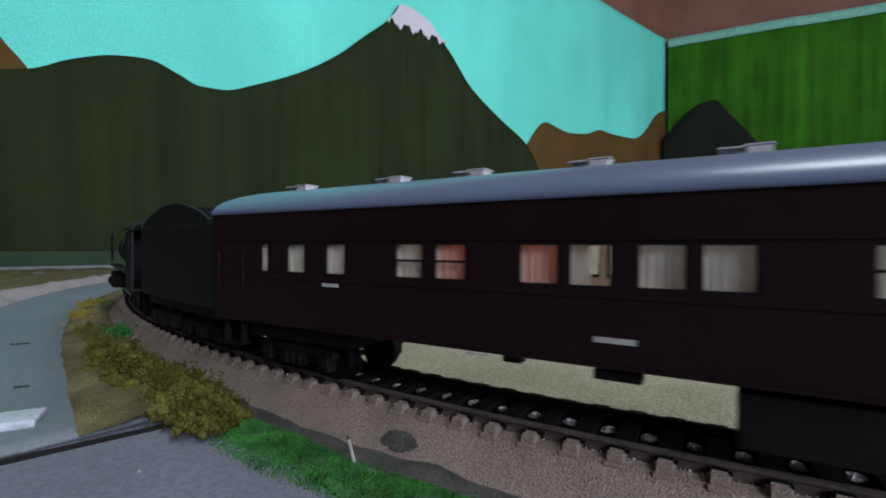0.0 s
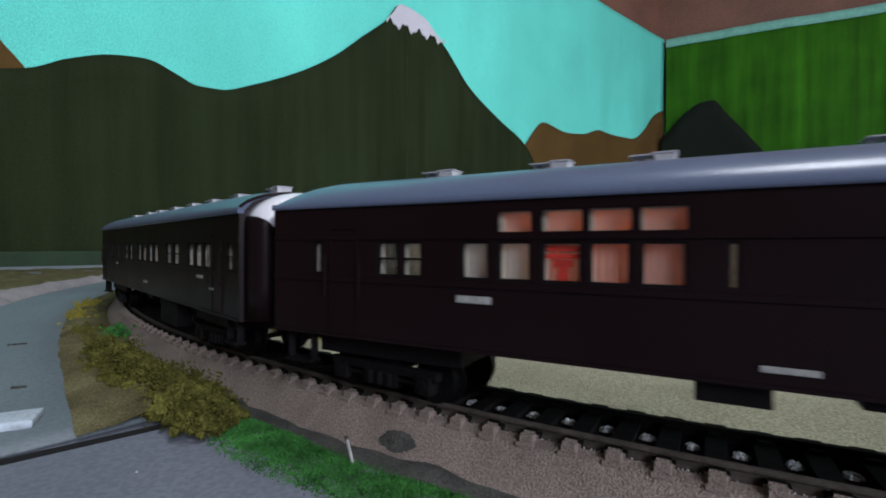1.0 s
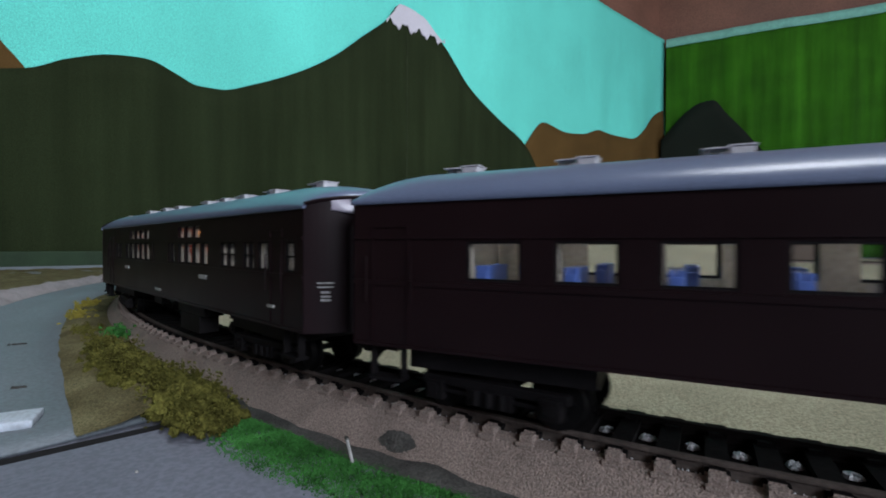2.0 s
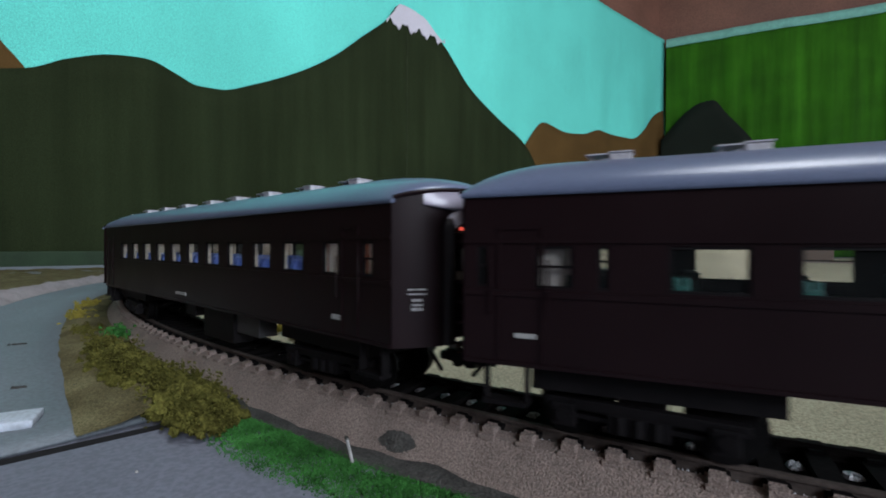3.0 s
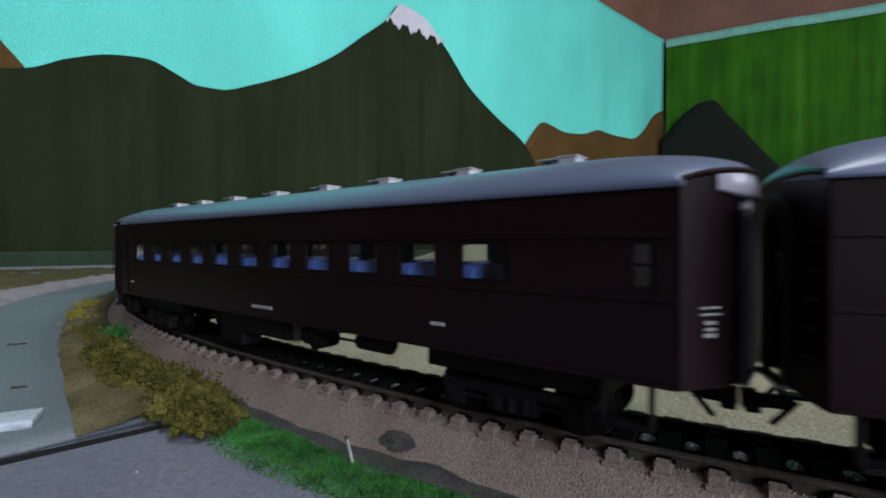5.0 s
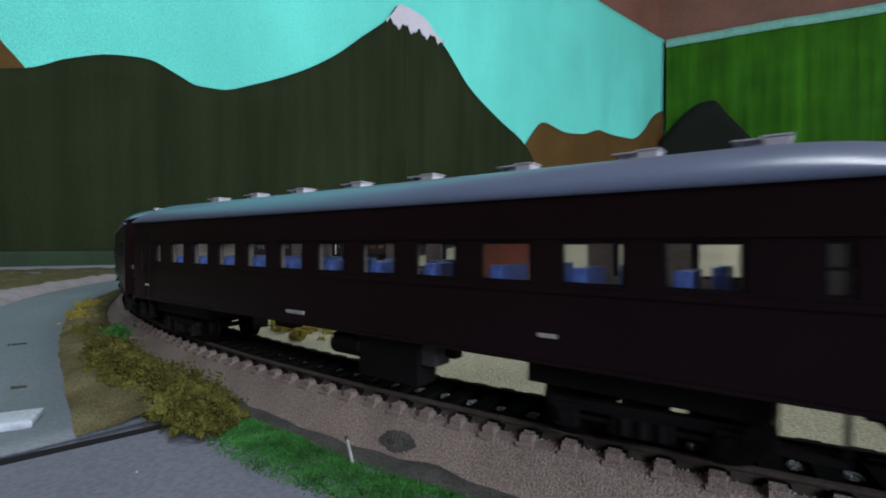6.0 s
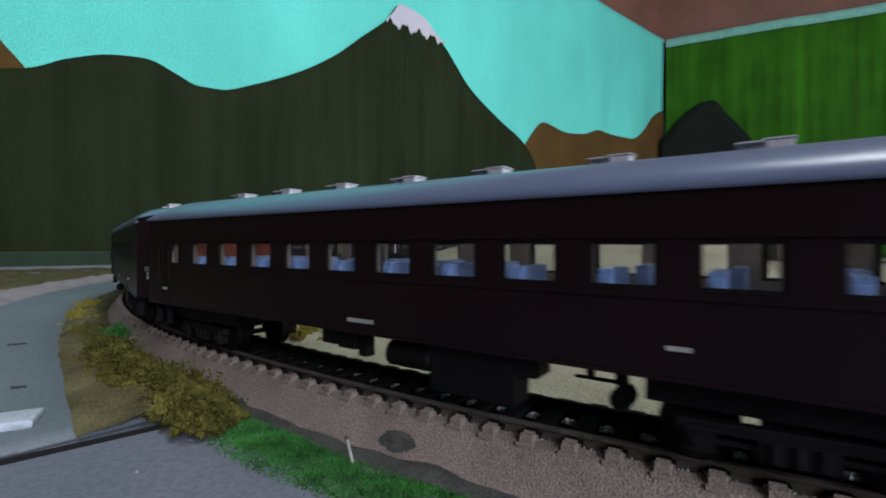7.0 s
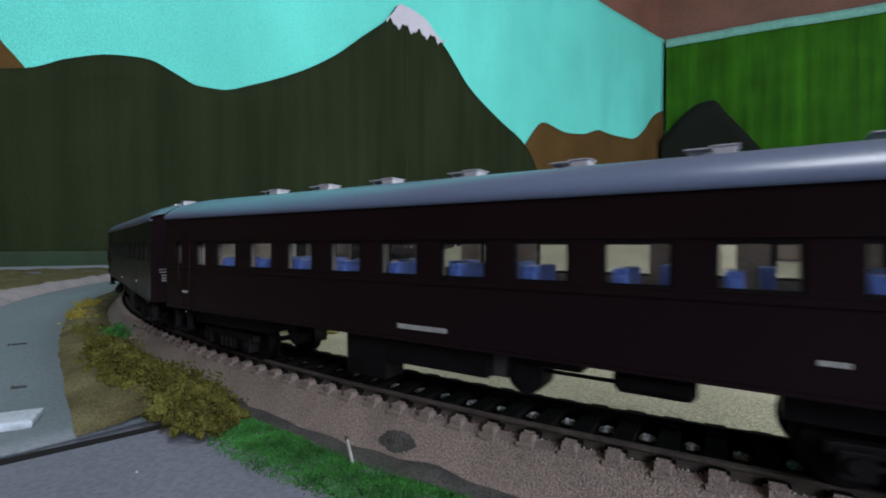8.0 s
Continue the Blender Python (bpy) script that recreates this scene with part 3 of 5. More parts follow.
def plants():
    # olive foam bushes along the verge: arc place, offset, length, depth, height
    spots = [(0.509, 0.0325, 0.0060, 0.0035, 0.0060), (0.520, 0.0320, 0.0080, 0.0040, 0.0075), (0.533, 0.0300, 0.0080, 0.0035, 0.0070), (0.552, 0.0300, 0.009, 0.0036, 0.0065), (0.570, 0.0320, 0.011, 0.0042, 0.0075), (0.592, 0.0300, 0.011, 0.0042, 0.0070),
             (0.62, 0.0280, 0.014, 0.0040, 0.0050), (0.67, 0.028, 0.016, 0.0040, 0.0040), (0.74, 0.030, 0.02, 0.0040, 0.0035), (0.80, 0.030, 0.02, 0.0040, 0.0035)]
    for i, (s, o, a, b, h) in enumerate(spots):
        me = foam_mesh("bush", (a * 0.68, b * 0.95), h * 1.2, 130, M["yellow" if s > 0.72 else "tuft"], 40 + i)
        ob = new("bush", me)
        ang = -math.pi / 2 - s / R
        ob.matrix_basis = Matrix.Translation(ring(s, o + 0.0015, GROUND + 0.001)) @ Matrix.Rotation(ang - math.pi / 2, 4, "Z")
        tagged(ob, "yellow foam bush on the verge" if s > 0.72 else "olive yellow foam bush on the verge", "bush", "bushes on the verge")
    me = clump_mesh("weed", 260, (0.006, 0.002), 0.006, 0.0006, M["grass"], 5)
    ob = new("weed", me)
    ob.matrix_basis = Matrix.Translation(ring(0.645, 0.0205, GROUND + 0.002)) @ Matrix.Rotation(-math.pi - 0.645 / R, 4, "Z")
    tagged(ob, "bright green flock weed beside the ballast", "weed")
    ob = new("bush", clump_mesh("bush", 1500, (0.012, 0.006), 0.0065, 0.0006, M["yellow"], 6))
    ob.matrix_basis = Matrix.Translation(ring(0.592, -0.046, GROUND + 0.001)) @ Matrix.Rotation(-math.pi - 0.592 / R, 4, "Z")
    tagged(ob, "yellow foam bush on the beige mat", "bush")
    # green flock lawn at the foot of the ballast
    vs, fs = [], []
    rng = random.Random(3)
    while len(vs) < 3 * 42000:
        s = rng.uniform(0.36, 0.517)
        lo = 0.0225 + 0.0022 * noise.noise((s * 60, 1, 0)) + 0.002 * noise.noise((s * 200, 4, 0))
        hi = 0.041 + 0.004 * noise.noise((s * 45, 9, 0)) - 0.10 * max(0, s - 0.49)
        q = rng.random()
        o = lo + (hi - lo) * q
        if rng.random() < q ** 0.75 or rng.random() < 0.75 * (1 - q) ** 6 or rng.random() < 0.22 + 1.0 * noise.noise((s * 90, o * 260, 5)) + min(0.5, max(0, 0.46 - s) * 9):
            continue
        p = ring(s, o, GROUND + 0.0002)
        h = rng.uniform(0.0002, 0.0006)
        w = rng.uniform(0.00014, 0.00030)
        a, t = rng.random() * 6.28, rng.uniform(-0.6, 0.6)
        k = len(vs)
        vs += [(p.x - w * math.cos(a), p.y - w * math.sin(a), p.z), (p.x + w * math.cos(a), p.y + w * math.sin(a), p.z), (p.x + t * h * math.sin(a), p.y - t * h * math.cos(a), p.z + h)]
        fs.append((k, k + 1, k + 2))
    me = bpy.data.meshes.new("grass")
    me.from_pydata(vs, [], fs)
    me.materials.append(M["grass"])
    tagged(new("grass", me), "bright green flock grass at the foot of the ballast", "grass", kind="stuff")
    # nail, oil stain, pale card, marks
    bm = cyl(bmesh.new(), (-0.0192, 0.1000, GROUND - 0.0002), (-0.0206, 0.1000, GROUND + 0.0056), 0.00036, 10)
    nail = tagged(part("nail", bm, M["plate"]), "bare steel nail leaning beside the track", "nail")
    part("head", cyl(bmesh.new(), (-0.02058, 0.1000, GROUND + 0.0054), (-0.02068, 0.1000, GROUND + 0.0057), 0.00048, 10), M["steel"], nail)
    def heap(u, v):
        a = 2 * math.pi * u
        r = v * (1 + 0.18 * noise.noise((math.cos(a) * 1.5, math.sin(a) * 1.5, 2.0)))
        o = 0.0180 + 0.0017 * r * math.sin(a)
        z = -0.0026 - (o - 0.0142) * 1.1286 + 0.0007 * max(-0.3, 1 - v * v * 1.2) + 0.0002 * noise.noise((r * math.cos(a) * 9, r * math.sin(a) * 9, 0))
        return ring(0.4608 + 0.0052 * r * math.cos(a), o, z)
    tagged(sheet("dirt_patch", heap, 40, 12, M["soil"]), "small heap of dark soil on the ballast", "soil heap")
    bm = box(bmesh.new(), -0.013, 0.008, -0.006, 0.005, 0, 0.0022, 0.0008)
    ob = part("card", bm, M["pale"], m=Matrix.Translation((-0.112, 0.1175, GROUND + 0.0010)) @ Matrix.Rotation(radians(28), 4, "Z"))
    tagged(ob, "pale blue-grey card lying on the baseboard", "card")
    for x, y, l, w in ((-0.194, 0.212, 0.006, 0.0014), (-0.135, 0.148, 0.003, 0.0010), (-0.118, 0.150, 0.0014, 0.0008)):
        me = clump_mesh("crumb", 90, (l * 0.22, w * 0.25), 0.0006, 0.00035, M["soil"], 77)
        ob = new("crumb", me)
        ob.matrix_basis = Matrix.Translation((x, y, GROUND + 0.0010)) @ Matrix.Rotation(0.5, 4, "Z")
        tagged(ob, "dark crumb lying on the road", "crumb", "crumbs on the road")
    for x, y in ((-0.0628, 0.0956), (-0.0235, 0.0840)):
        me = clump_mesh("chip", 8, (0.00012, 0.00012), 0.0003, 0.00018, M["plate"], 78)
        ob = new("chip", me)
        ob.matrix_basis = Matrix.Translation((x, y, GROUND))
        tagged(ob, "tiny white chip on the baseboard", "chip", "chips on the baseboard")
    # cartons standing far behind the mat
    bm = box(bmesh.new(), 1.06, 1.24, 1.48, 1.56, GROUND, GROUND + 0.06, 0.002)
    tagged(part("carton", bm, M["floor_in"]), "low brown carton on the baseboard", "carton")
    bm = box(bmesh.new(), 1.07, 1.22, 1.49, 1.55, GROUND + 0.06, GROUND + 0.085, 0.002)
    tagged(part("carton", bm, M["carton_red"]), "flat red carton lying on another", "carton")
    bm = box(bmesh.new(), 1.08, 1.20, 1.50, 1.545, GROUND + 0.085, GROUND + 0.14, 0.002)
    tagged(part("carton", bm, M["carton"]), "pinkish white carton on a red one", "carton")
# ---- the train; a coach points along +x, its outer side is +y
HW, SILL, EAVE, CROWN = 0.0178, 0.0144, 0.0461, 0.0534
WB, WT = 0.0294, 0.0373


def arch(y):
    """Roof height at y: flat crown, tight shoulders."""
    k = min(1.0, abs(y) / (HW + 0.0006))
    return EAVE + (CROWN - EAVE) * (1 - k ** 2.3) ** 0.62


BOW, NOSE, BLUFF = 0.0075, 0.0010, 0.0020


def bow(y, deep=BOW):
    """How far the rounded end stands out at y."""
    return deep * max(0.0, 1 - (y / HW) ** 2)


def roof_mesh(bluff=False, blunt=False):
    xs = []
    n = 16
    for i in range(n + 1):
        xs.append(HALF + 0.0006 - 0.017 * (1 - math.cos(math.pi / 2 * i / n)))
    xs = xs + [-x for x in reversed(xs)]
    ys = [-(HW + 0.0006) * math.cos(math.pi * j / 28) for j in range(29)]
    vs, fs = [], []
    for x in xs:
        e = max(0, (abs(x) - (HALF - 0.0164)) / 0.017)
        fall = (0.22 if blunt else 0.80) if x > 0 else 0.14 if bluff else 0.62
        drop = 1 - fall * (1 - math.sqrt(max(0, 1 - e * e)))
        for y in ys:
            vs.append((x + math.copysign(bow(y, NOSE if x > 0 else BLUFF if bluff else BOW) * min(1, e), x), y, EAVE + (arch(y) - EAVE) * drop))
    m = len(ys)
    for i in range(len(xs) - 1):
        for j in range(m - 1):
            fs.append((i * m + j, i * m + j + 1, (i + 1) * m + j + 1, (i + 1) * m + j))
    # eave edge and underside
    k = len(vs)
    for x in xs:
        for y in (ys[0], ys[-1]):
            vs.append((x, y, EAVE - 0.0006))
    for i in range(len(xs) - 1):
        fs.append((i * m, (i + 1) * m, k + 2 * i + 2, k + 2 * i))
        fs.append((i * m + m - 1, k + 2 * i + 1, k + 2 * i + 3, (i + 1) * m + m - 1))
        fs.append((k + 2 * i, k + 2 * i + 2, k + 2 * i + 3, k + 2 * i + 1))
    last = len(xs) - 1
    fs.append(tuple(range(m)) + (k + 1, k))
    fs.append(tuple(last * m + j for j in reversed(range(m))) + (k + 2 * last, k + 2 * last + 1))
    me = bpy.data.meshes.new("roof")
    me.from_pydata(vs, [], fs)
    me.materials.append(M["roof"])
    me.polygons.foreach_set("use_smooth", [len(p.vertices) == 4 for p in me.polygons])
    return me


def side_mesh(openings, doors, uppers, WB, WT):
    """A body side of the outer face at y = 0, inner at y = -0.0009, with openings through it."""
    bm = bmesh.new()
    t = 0.0009
    spans = sorted([(a, b, WB, WT) for a, b, _ in openings])
    xs = sorted({0.0, 2 * HALF} | {v for a, b, *_ in spans for v in (a, b)} | {v for a, b in uppers for v in (a, b)})
    hx = lambda v: HALF - v

    def hole(x, z):
        if any(a < x < b and WB < z < WT for a, b, *_ in spans):
            return True
        return any(a < x < b and 0.0392 < z < 0.0432 for a, b in uppers)
    zs = [SILL, WB, WT] + ([0.0392, 0.0432] if uppers else []) + [EAVE - 0.0002]
    for z0, z1 in zip(zs, zs[1:]):
        run = None
        for x0, x1 in zip(xs, xs[1:]):
            if hole((x0 + x1) / 2, (z0 + z1) / 2):
                if run is not None:
                    box(bm, hx(x0), hx(run), -t, 0, z0, z1)
                    run = None
            elif run is None:
                run = x0
        if run is not None:
            box(bm, hx(xs[-1]), hx(run), -t, 0, z0, z1)
    # belt rails below and above the windows, bottom sill
    for z, h in ((WB - 0.0016, 0.0011), (WT + 0.0005, 0.0009), (SILL, 0.0007)):
        box(bm, -HALF, HALF, 0, 0.00035, z, z + h)
    # doors: recessed look by raised frames, and grab rails
    for a, b in doors:
        for c in (a, b):
            box(bm, hx(c) - 0.0003, hx(c) + 0.0003, 0, 0.0003, SILL + 0.001, WT + 0.0035)
        box(bm, hx(b), hx(a), 0, 0.0003, WT + 0.003, WT + 0.0036)
        cyl(bm, (hx(a) + 0.0012, 0.0009, 0.024), (hx(a) + 0.0012, 0.0009, 0.034), 0.0002, 6)
        cyl(bm, (hx(b) - 0.0012, 0.0009, 0.024), (hx(b) - 0.0012, 0.0009, 0.034), 0.0002, 6)
    return mesh_of(bm, M["body"], "side")


def end_mesh(deep=BOW, rise=0.38):
    """A rounded coach end, bowed in plan, with a doorway through it."""
    bm = bmesh.new()
    ys = sorted({HW * (-1 + i / 12) for i in range(25)} | {-0.0049, 0.0049})
    top = lambda y: EAVE + (arch(y) - EAVE) * rise - 0.0003
    for y0, y1 in zip(ys, ys[1:]):
        z0 = 0.0395 if abs((y0 + y1) / 2) < 0.0049 else SILL
        q = [bm.verts.new((bow(y, deep) - t, y, z)) for t in (0, 0.0008) for y, z in ((y0, z0), (y1, z0), (y1, top(y1)), (y0, top(y0)))]
        for f in ((0, 1, 2, 3), (7, 6, 5, 4), (0, 4, 5, 1), (3, 2, 6, 7)):
            bm.faces.new([q[i] for i in f])
    bmesh.ops.remove_doubles(bm, verts=bm.verts, dist=0.00001)
    # roof rim and steps up the end
    for i in range(20):
        y0, y1 = HW * (-1 + i / 10), HW * (-1 + (i + 1) / 10)
        cyl(bm, (bow(y0, deep) + 0.0003, y0, top(y0) + 0.0003), (bow(y1, deep) + 0.0003, y1, top(y1) + 0.0003), 0.0005, 6)
    for z in (0.021, 0.025, 0.029, 0.033, 0.037):
        box(bm, bow(0.0140, deep), bow(0.0140, deep) + 0.0014, 0.0125, 0.0158, z, z + 0.0004)
    return mesh_of(bm, M["end_paint"], "end_wall")


M["end_paint"] = mat("glossy_maroon_end", (0.0112, 0.0056, 0.0070), 0.40, var=0.1, scale=40, bump=0.02, fine=4000, spec=0.15)


def diaphragm_mesh(deep, key, hw=0.0072, gap=0.0046, near="", shift=0.0):
    """Gangway bellows: arch-topped rings round an open doorway; near gives the near leg a shaded colour."""
    bm = bmesh.new()
    def outline(hw, zt, z0=0.0148):
        pts = [(-hw, z0), (-hw, zt - hw * 0.62)]
        pts += [(-hw * math.cos(math.pi * i / 12), zt - hw * 0.62 + hw * 0.62 * math.sin(math.pi * i / 12)) for i in range(1, 12)]
        return pts + [(hw, zt - hw * 0.62), (hw, z0)]
    n = [(y + shift, z) for y, z in outline(gap, 0.0416)]
    rings = []
    steps = [(0.0003 + deep * k / 4, (0.0, 0.0006, 0.0, 0.0, 0.0004)[k]) for k in range(5)]
    for x, g in steps:
        rings.append([bm.verts.new((x, y, z)) for y, z in outline(hw - g, 0.0452 - g)])
    rings.append([bm.verts.new((steps[-1][0], y, z)) for y, z in n])
    rings.append([bm.verts.new((steps[0][0], y, z)) for y, z in n])
    for ra, rb in zip(rings, rings[1:] + rings[:1]):
        for j in range(len(n) - 1):
            bm.faces.new((ra[j], ra[j + 1], rb[j + 1], rb[j])).material_index = 1 if near and j < 3 else 0
    me = mesh_of(bm, M[key], "diaphragm")
    if near:
        me.materials.append(M[near])
    return me


# rear ring pale as lit; front ring and near leg black as shaded
M["diaphragm"] = mat("lit_grey_faceplate", (0.55, 0.54, 0.60), 0.24, var=0.12, scale=200, bump=0.1)


M["bellows_shaded"] = mat("shaded_black_bellows", (0.02, 0.019, 0.021), 0.5, var=0.15, scale=200, bump=0.1)


M["cooler"] = mat("dark_grey_grille", (0.035, 0.034, 0.036), 0.6, var=0.2, scale=400, bump=0.3)


# pale base carries the window's glare on the hood
M["cowl"] = mat("glare_pale_hood", (0.66, 0.65, 0.70), 0.18, var=0.03, scale=60, bump=0.0, fine=9000)
# lavender holds the window's shine on the upper end wall
M["cowl_glare"] = mat("glare_lavender_cowl", (0.30, 0.28, 0.34), 0.24, var=0.04, scale=60, bump=0.0, fine=9000)
M["lettering"] = mat("worn_white_lettering", (0.22, 0.22, 0.22), 0.6, var=0.3, scale=900, bump=0)


def cowl_mesh(half=0.0125, rise=0.33, foot=0.0440, deep=BOW):
    """A bulging arch-shaped cowl between the roof rim and the door, added for the end wall's shine."""
    bm = bmesh.new()
    rows = []
    for i in range(8):
        k = i / 7
        q = []
        for j in range(21):
            y = half * (-1 + j / 10)
            top = EAVE + (arch(y) - EAVE) * rise
            low = foot + 0.0012 * (y / half) ** 2
            z = top + (low - top) * k
            q.append(bm.verts.new((bow(y, deep) + 0.0003 + 0.0012 * math.sin(math.pi / 2 * k) * (1 - (y / half) ** 4 * 0.9), y, z)))
        rows.append(q)
    rows.append([bm.verts.new((bow(v.co.y, deep), v.co.y, v.co.z)) for v in rows[-1]])
    for a, b in zip(rows, rows[1:]):
        for j in range(20):
            bm.faces.new((a[j], a[j + 1], b[j + 1], b[j]))
    return mesh_of(bm, M["cowl_glare"], "cowl", True)


def hood_mesh():
    """A full-width arched gangway hood: crown and far leg coloured as lit, near leg as shaded."""
    bm = bmesh.new()

    def outline(half, top, spring):
        pts = [(half, 0.0150), (half, 0.0240), (half, 0.0320)]
        pts += [(half * math.cos(math.pi * i / 24), spring + (top - spring) * math.sin(math.pi * i / 24)) for i in range(25)]
        return pts + [(-half, 0.0320), (-half, 0.0240), (-half, 0.0150)]
    rings = [(0.0000, 0.0166, 0.0524, 0.0420), (0.0040, 0.0164, 0.0522, 0.0420), (0.0066, 0.0156, 0.0512, 0.0418), (0.0080, 0.0142, 0.0494, 0.0415), (0.0084, 0.0128, 0.0472, 0.0408),
             (0.0082, 0.0118, 0.0452, 0.0400), (0.0060, 0.0112, 0.0444, 0.0398), (0.0000, 0.0110, 0.0442, 0.0398)]
    vs = [[bm.verts.new((x, y, z)) for y, z in outline(h, t, sp)] for x, h, t, sp in rings]
    for a, b in zip(vs, vs[1:] + vs[:1]):
        for j in range(len(a) - 1):
            f = bm.faces.new((a[j], a[j + 1], b[j + 1], b[j]))
            f.material_index = 1 if j >= 25 else 0
    for j in (0, -1):
        bm.faces.new([v[j] for v in vs])
    me = mesh_of(bm, M["cowl"], "gangway_hood", True)
    me.materials.append(M["end_paint"])
    return me


def door_mesh():
    """Gangway end door with a window hole."""
    bm = bmesh.new()
    for b in ((-0.0049, -0.0028, 0.0153, 0.0394), (0.0028, 0.0049, 0.0153, 0.0394), (-0.0028, 0.0028, 0.0153, 0.0285), (-0.0028, 0.0028, 0.0355, 0.0394)):
        box(bm, -0.0012, -0.0004, *b)
    return mesh_of(bm, M["body"], "gangway_door")


def vent_mesh():
    """A roof ventilator: a lidded box with a thin plate reaching forward on a stay."""
    bm = bmesh.new()
    box(bm, -0.0036, 0.0004, -0.0024, 0.0024, -0.0010, 0.0019, 0.0003)
    box(bm, -0.0039, 0.0006, -0.0026, 0.0026, 0.0019, 0.0022, 0.0001)
    box(bm, 0.0006, 0.0048, -0.0026, 0.0026, 0.0016, 0.0019, 0.0001)
    box(bm, 0.0036, 0.0042, -0.0014, 0.0014, -0.0010, 0.0016)
    box(bm, 0.0004, 0.0016, -0.0018, 0.0018, 0.0004, 0.0010)
    return mesh_of(bm, M["vent"], "ventilator")


def frame_mesh(w, bars, h):
    bm = bmesh.new()
    e, y0, y1 = 0.0005, -0.0008, -0.0002
    box(bm, -w / 2, -w / 2 + e, y0, y1, 0, h)
    box(bm, w / 2 - e, w / 2, y0, y1, 0, h)
    box(bm, -w / 2 + e, w / 2 - e, y0, y1, 0, e)
    box(bm, -w / 2 + e, w / 2 - e, y0, y1, h - e, h)
    if bars:
        box(bm, -w / 2 + e, w / 2 - e, y0, y1, h * 0.48, h * 0.48 + e)
    return mesh_of(bm, M["black"], "window")


def pane_mesh(w, h):
    return mesh_of(box(bmesh.new(), -w / 2 + 0.0004, w / 2 - 0.0004, -0.00062, -0.00045, 0.0003, h - 0.0003), M["glass"], "pane")


def side_frame_mesh():
    bm = bmesh.new()
    box(bm, -0.0165, 0.0165, -0.0011, 0.0011, 0.0062, 0.0082, 0.0003)
    box(bm, -0.0052, 0.0052, -0.0014, 0.0014, 0.0030, 0.0066, 0.0003)
    for x in (-0.0130, 0.0130):
        box(bm, x - 0.0022, x + 0.0022, -0.0016, 0.0018, 0.0030, 0.0074, 0.0004)
        cyl(bm, (x, 0.0016, 0.0054), (x, 0.0024, 0.0054), 0.0012, 10)
    for x in (-0.0030, 0.0, 0.0030):
        cyl(bm, (x, 0.0012, 0.0034), (x, 0.0012, 0.0064), 0.0009, 8)
    box(bm, -0.0130, -0.0050, -0.0008, 0.0008, 0.0046, 0.0054)
    box(bm, 0.0050, 0.0130, -0.0008, 0.0008, 0.0046, 0.0054)
    return mesh_of(bm, M["black"], "side_frame")


def bogie_mesh():
    bm = box(bmesh.new(), -0.0040, 0.0040, -0.0117, 0.0117, 0.0064, 0.0100, 0.0003)
    cyl(bm, (0, 0, 0.0098), (0, 0, 0.0146), 0.0040, 14)
    return mesh_of(bm, M["black"], "bogie")


def wheelset_mesh(r):
    bm = bmesh.new()
    for s in (-1, 1):
        cyl(bm, (0, s * 0.0071, 0), (0, s * 0.0098, 0), r, 24)
        cyl(bm, (0, s * 0.0063, 0), (0, s * 0.0071, 0), r + 0.0009, 24)
        for i in range(6):
            a = i * math.pi / 3
            cyl(bm, (0.6 * r * math.cos(a), s * 0.0099, 0.6 * r * math.sin(a)), (0.6 * r * math.cos(a), s * 0.0102, 0.6 * r * math.sin(a)), 0.0006, 6)
    cyl(bm, (0, -0.0118, 0), (0, 0.0118, 0), 0.0009, 10)
    return mesh_of(bm, M["wheel"], "wheelset")


def seat_mesh(key):
    bm = bmesh.new()
    box(bm, -0.0046, 0.0046, -0.0062, 0.0062, 0.0, 0.0030, 0.0004)
    for s in (-1, 1):
        box(bm, s * 0.0007 - 0.0006, s * 0.0007 + 0.0006, -0.0062, 0.0062, 0.0030, 0.0082, 0.0003)
    box(bm, -0.0012, 0.0012, 0.0056, 0.0066, 0.0030, 0.0070, 0.0003)
    return mesh_of(bm, M[key], "seat")


def coupler_mesh():
    bm = bmesh.new()
    box(bm, -0.0010, 0.0056, -0.0012, 0.0012, 0.0092, 0.0112, 0.0003)
    box(bm, 0.0036, 0.0060, -0.0022, 0.0022, 0.0084, 0.0118, 0.0005)
    for s in (-1, 1):
        cyl(bm, (-0.0005, s * 0.0048, 0.0118), (0.0030, s * 0.0048, 0.0078), 0.0005, 7)
    return mesh_of(bm, M["black"], "coupler")


KIT = {}


def kit(key, make):
    if key not in KIT:
        KIT[key] = make()
    return KIT[key]


WHEEL_R = 0.0056
spinning = []


def bogie(parent, x, turn, wheels=(-0.0130, 0.0130)):
    b = share("bogie", kit("bogie", bogie_mesh), parent, pose(x, 0, 0, 0, 0, turn))
    sf = kit("side_frame", side_frame_mesh)
    share("side_frame", sf, b, pose(0, 0.0128, 0))
    share("side_frame", sf, b, pose(0, -0.0128, 0, 0, 0, 180))
    for w in wheels:
        ws = share("wheelset", kit("wheelset", lambda: wheelset_mesh(WHEEL_R)), b, pose(w, 0, WHEEL_R))
        spinning.append((ws, w, WHEEL_R))
    return b


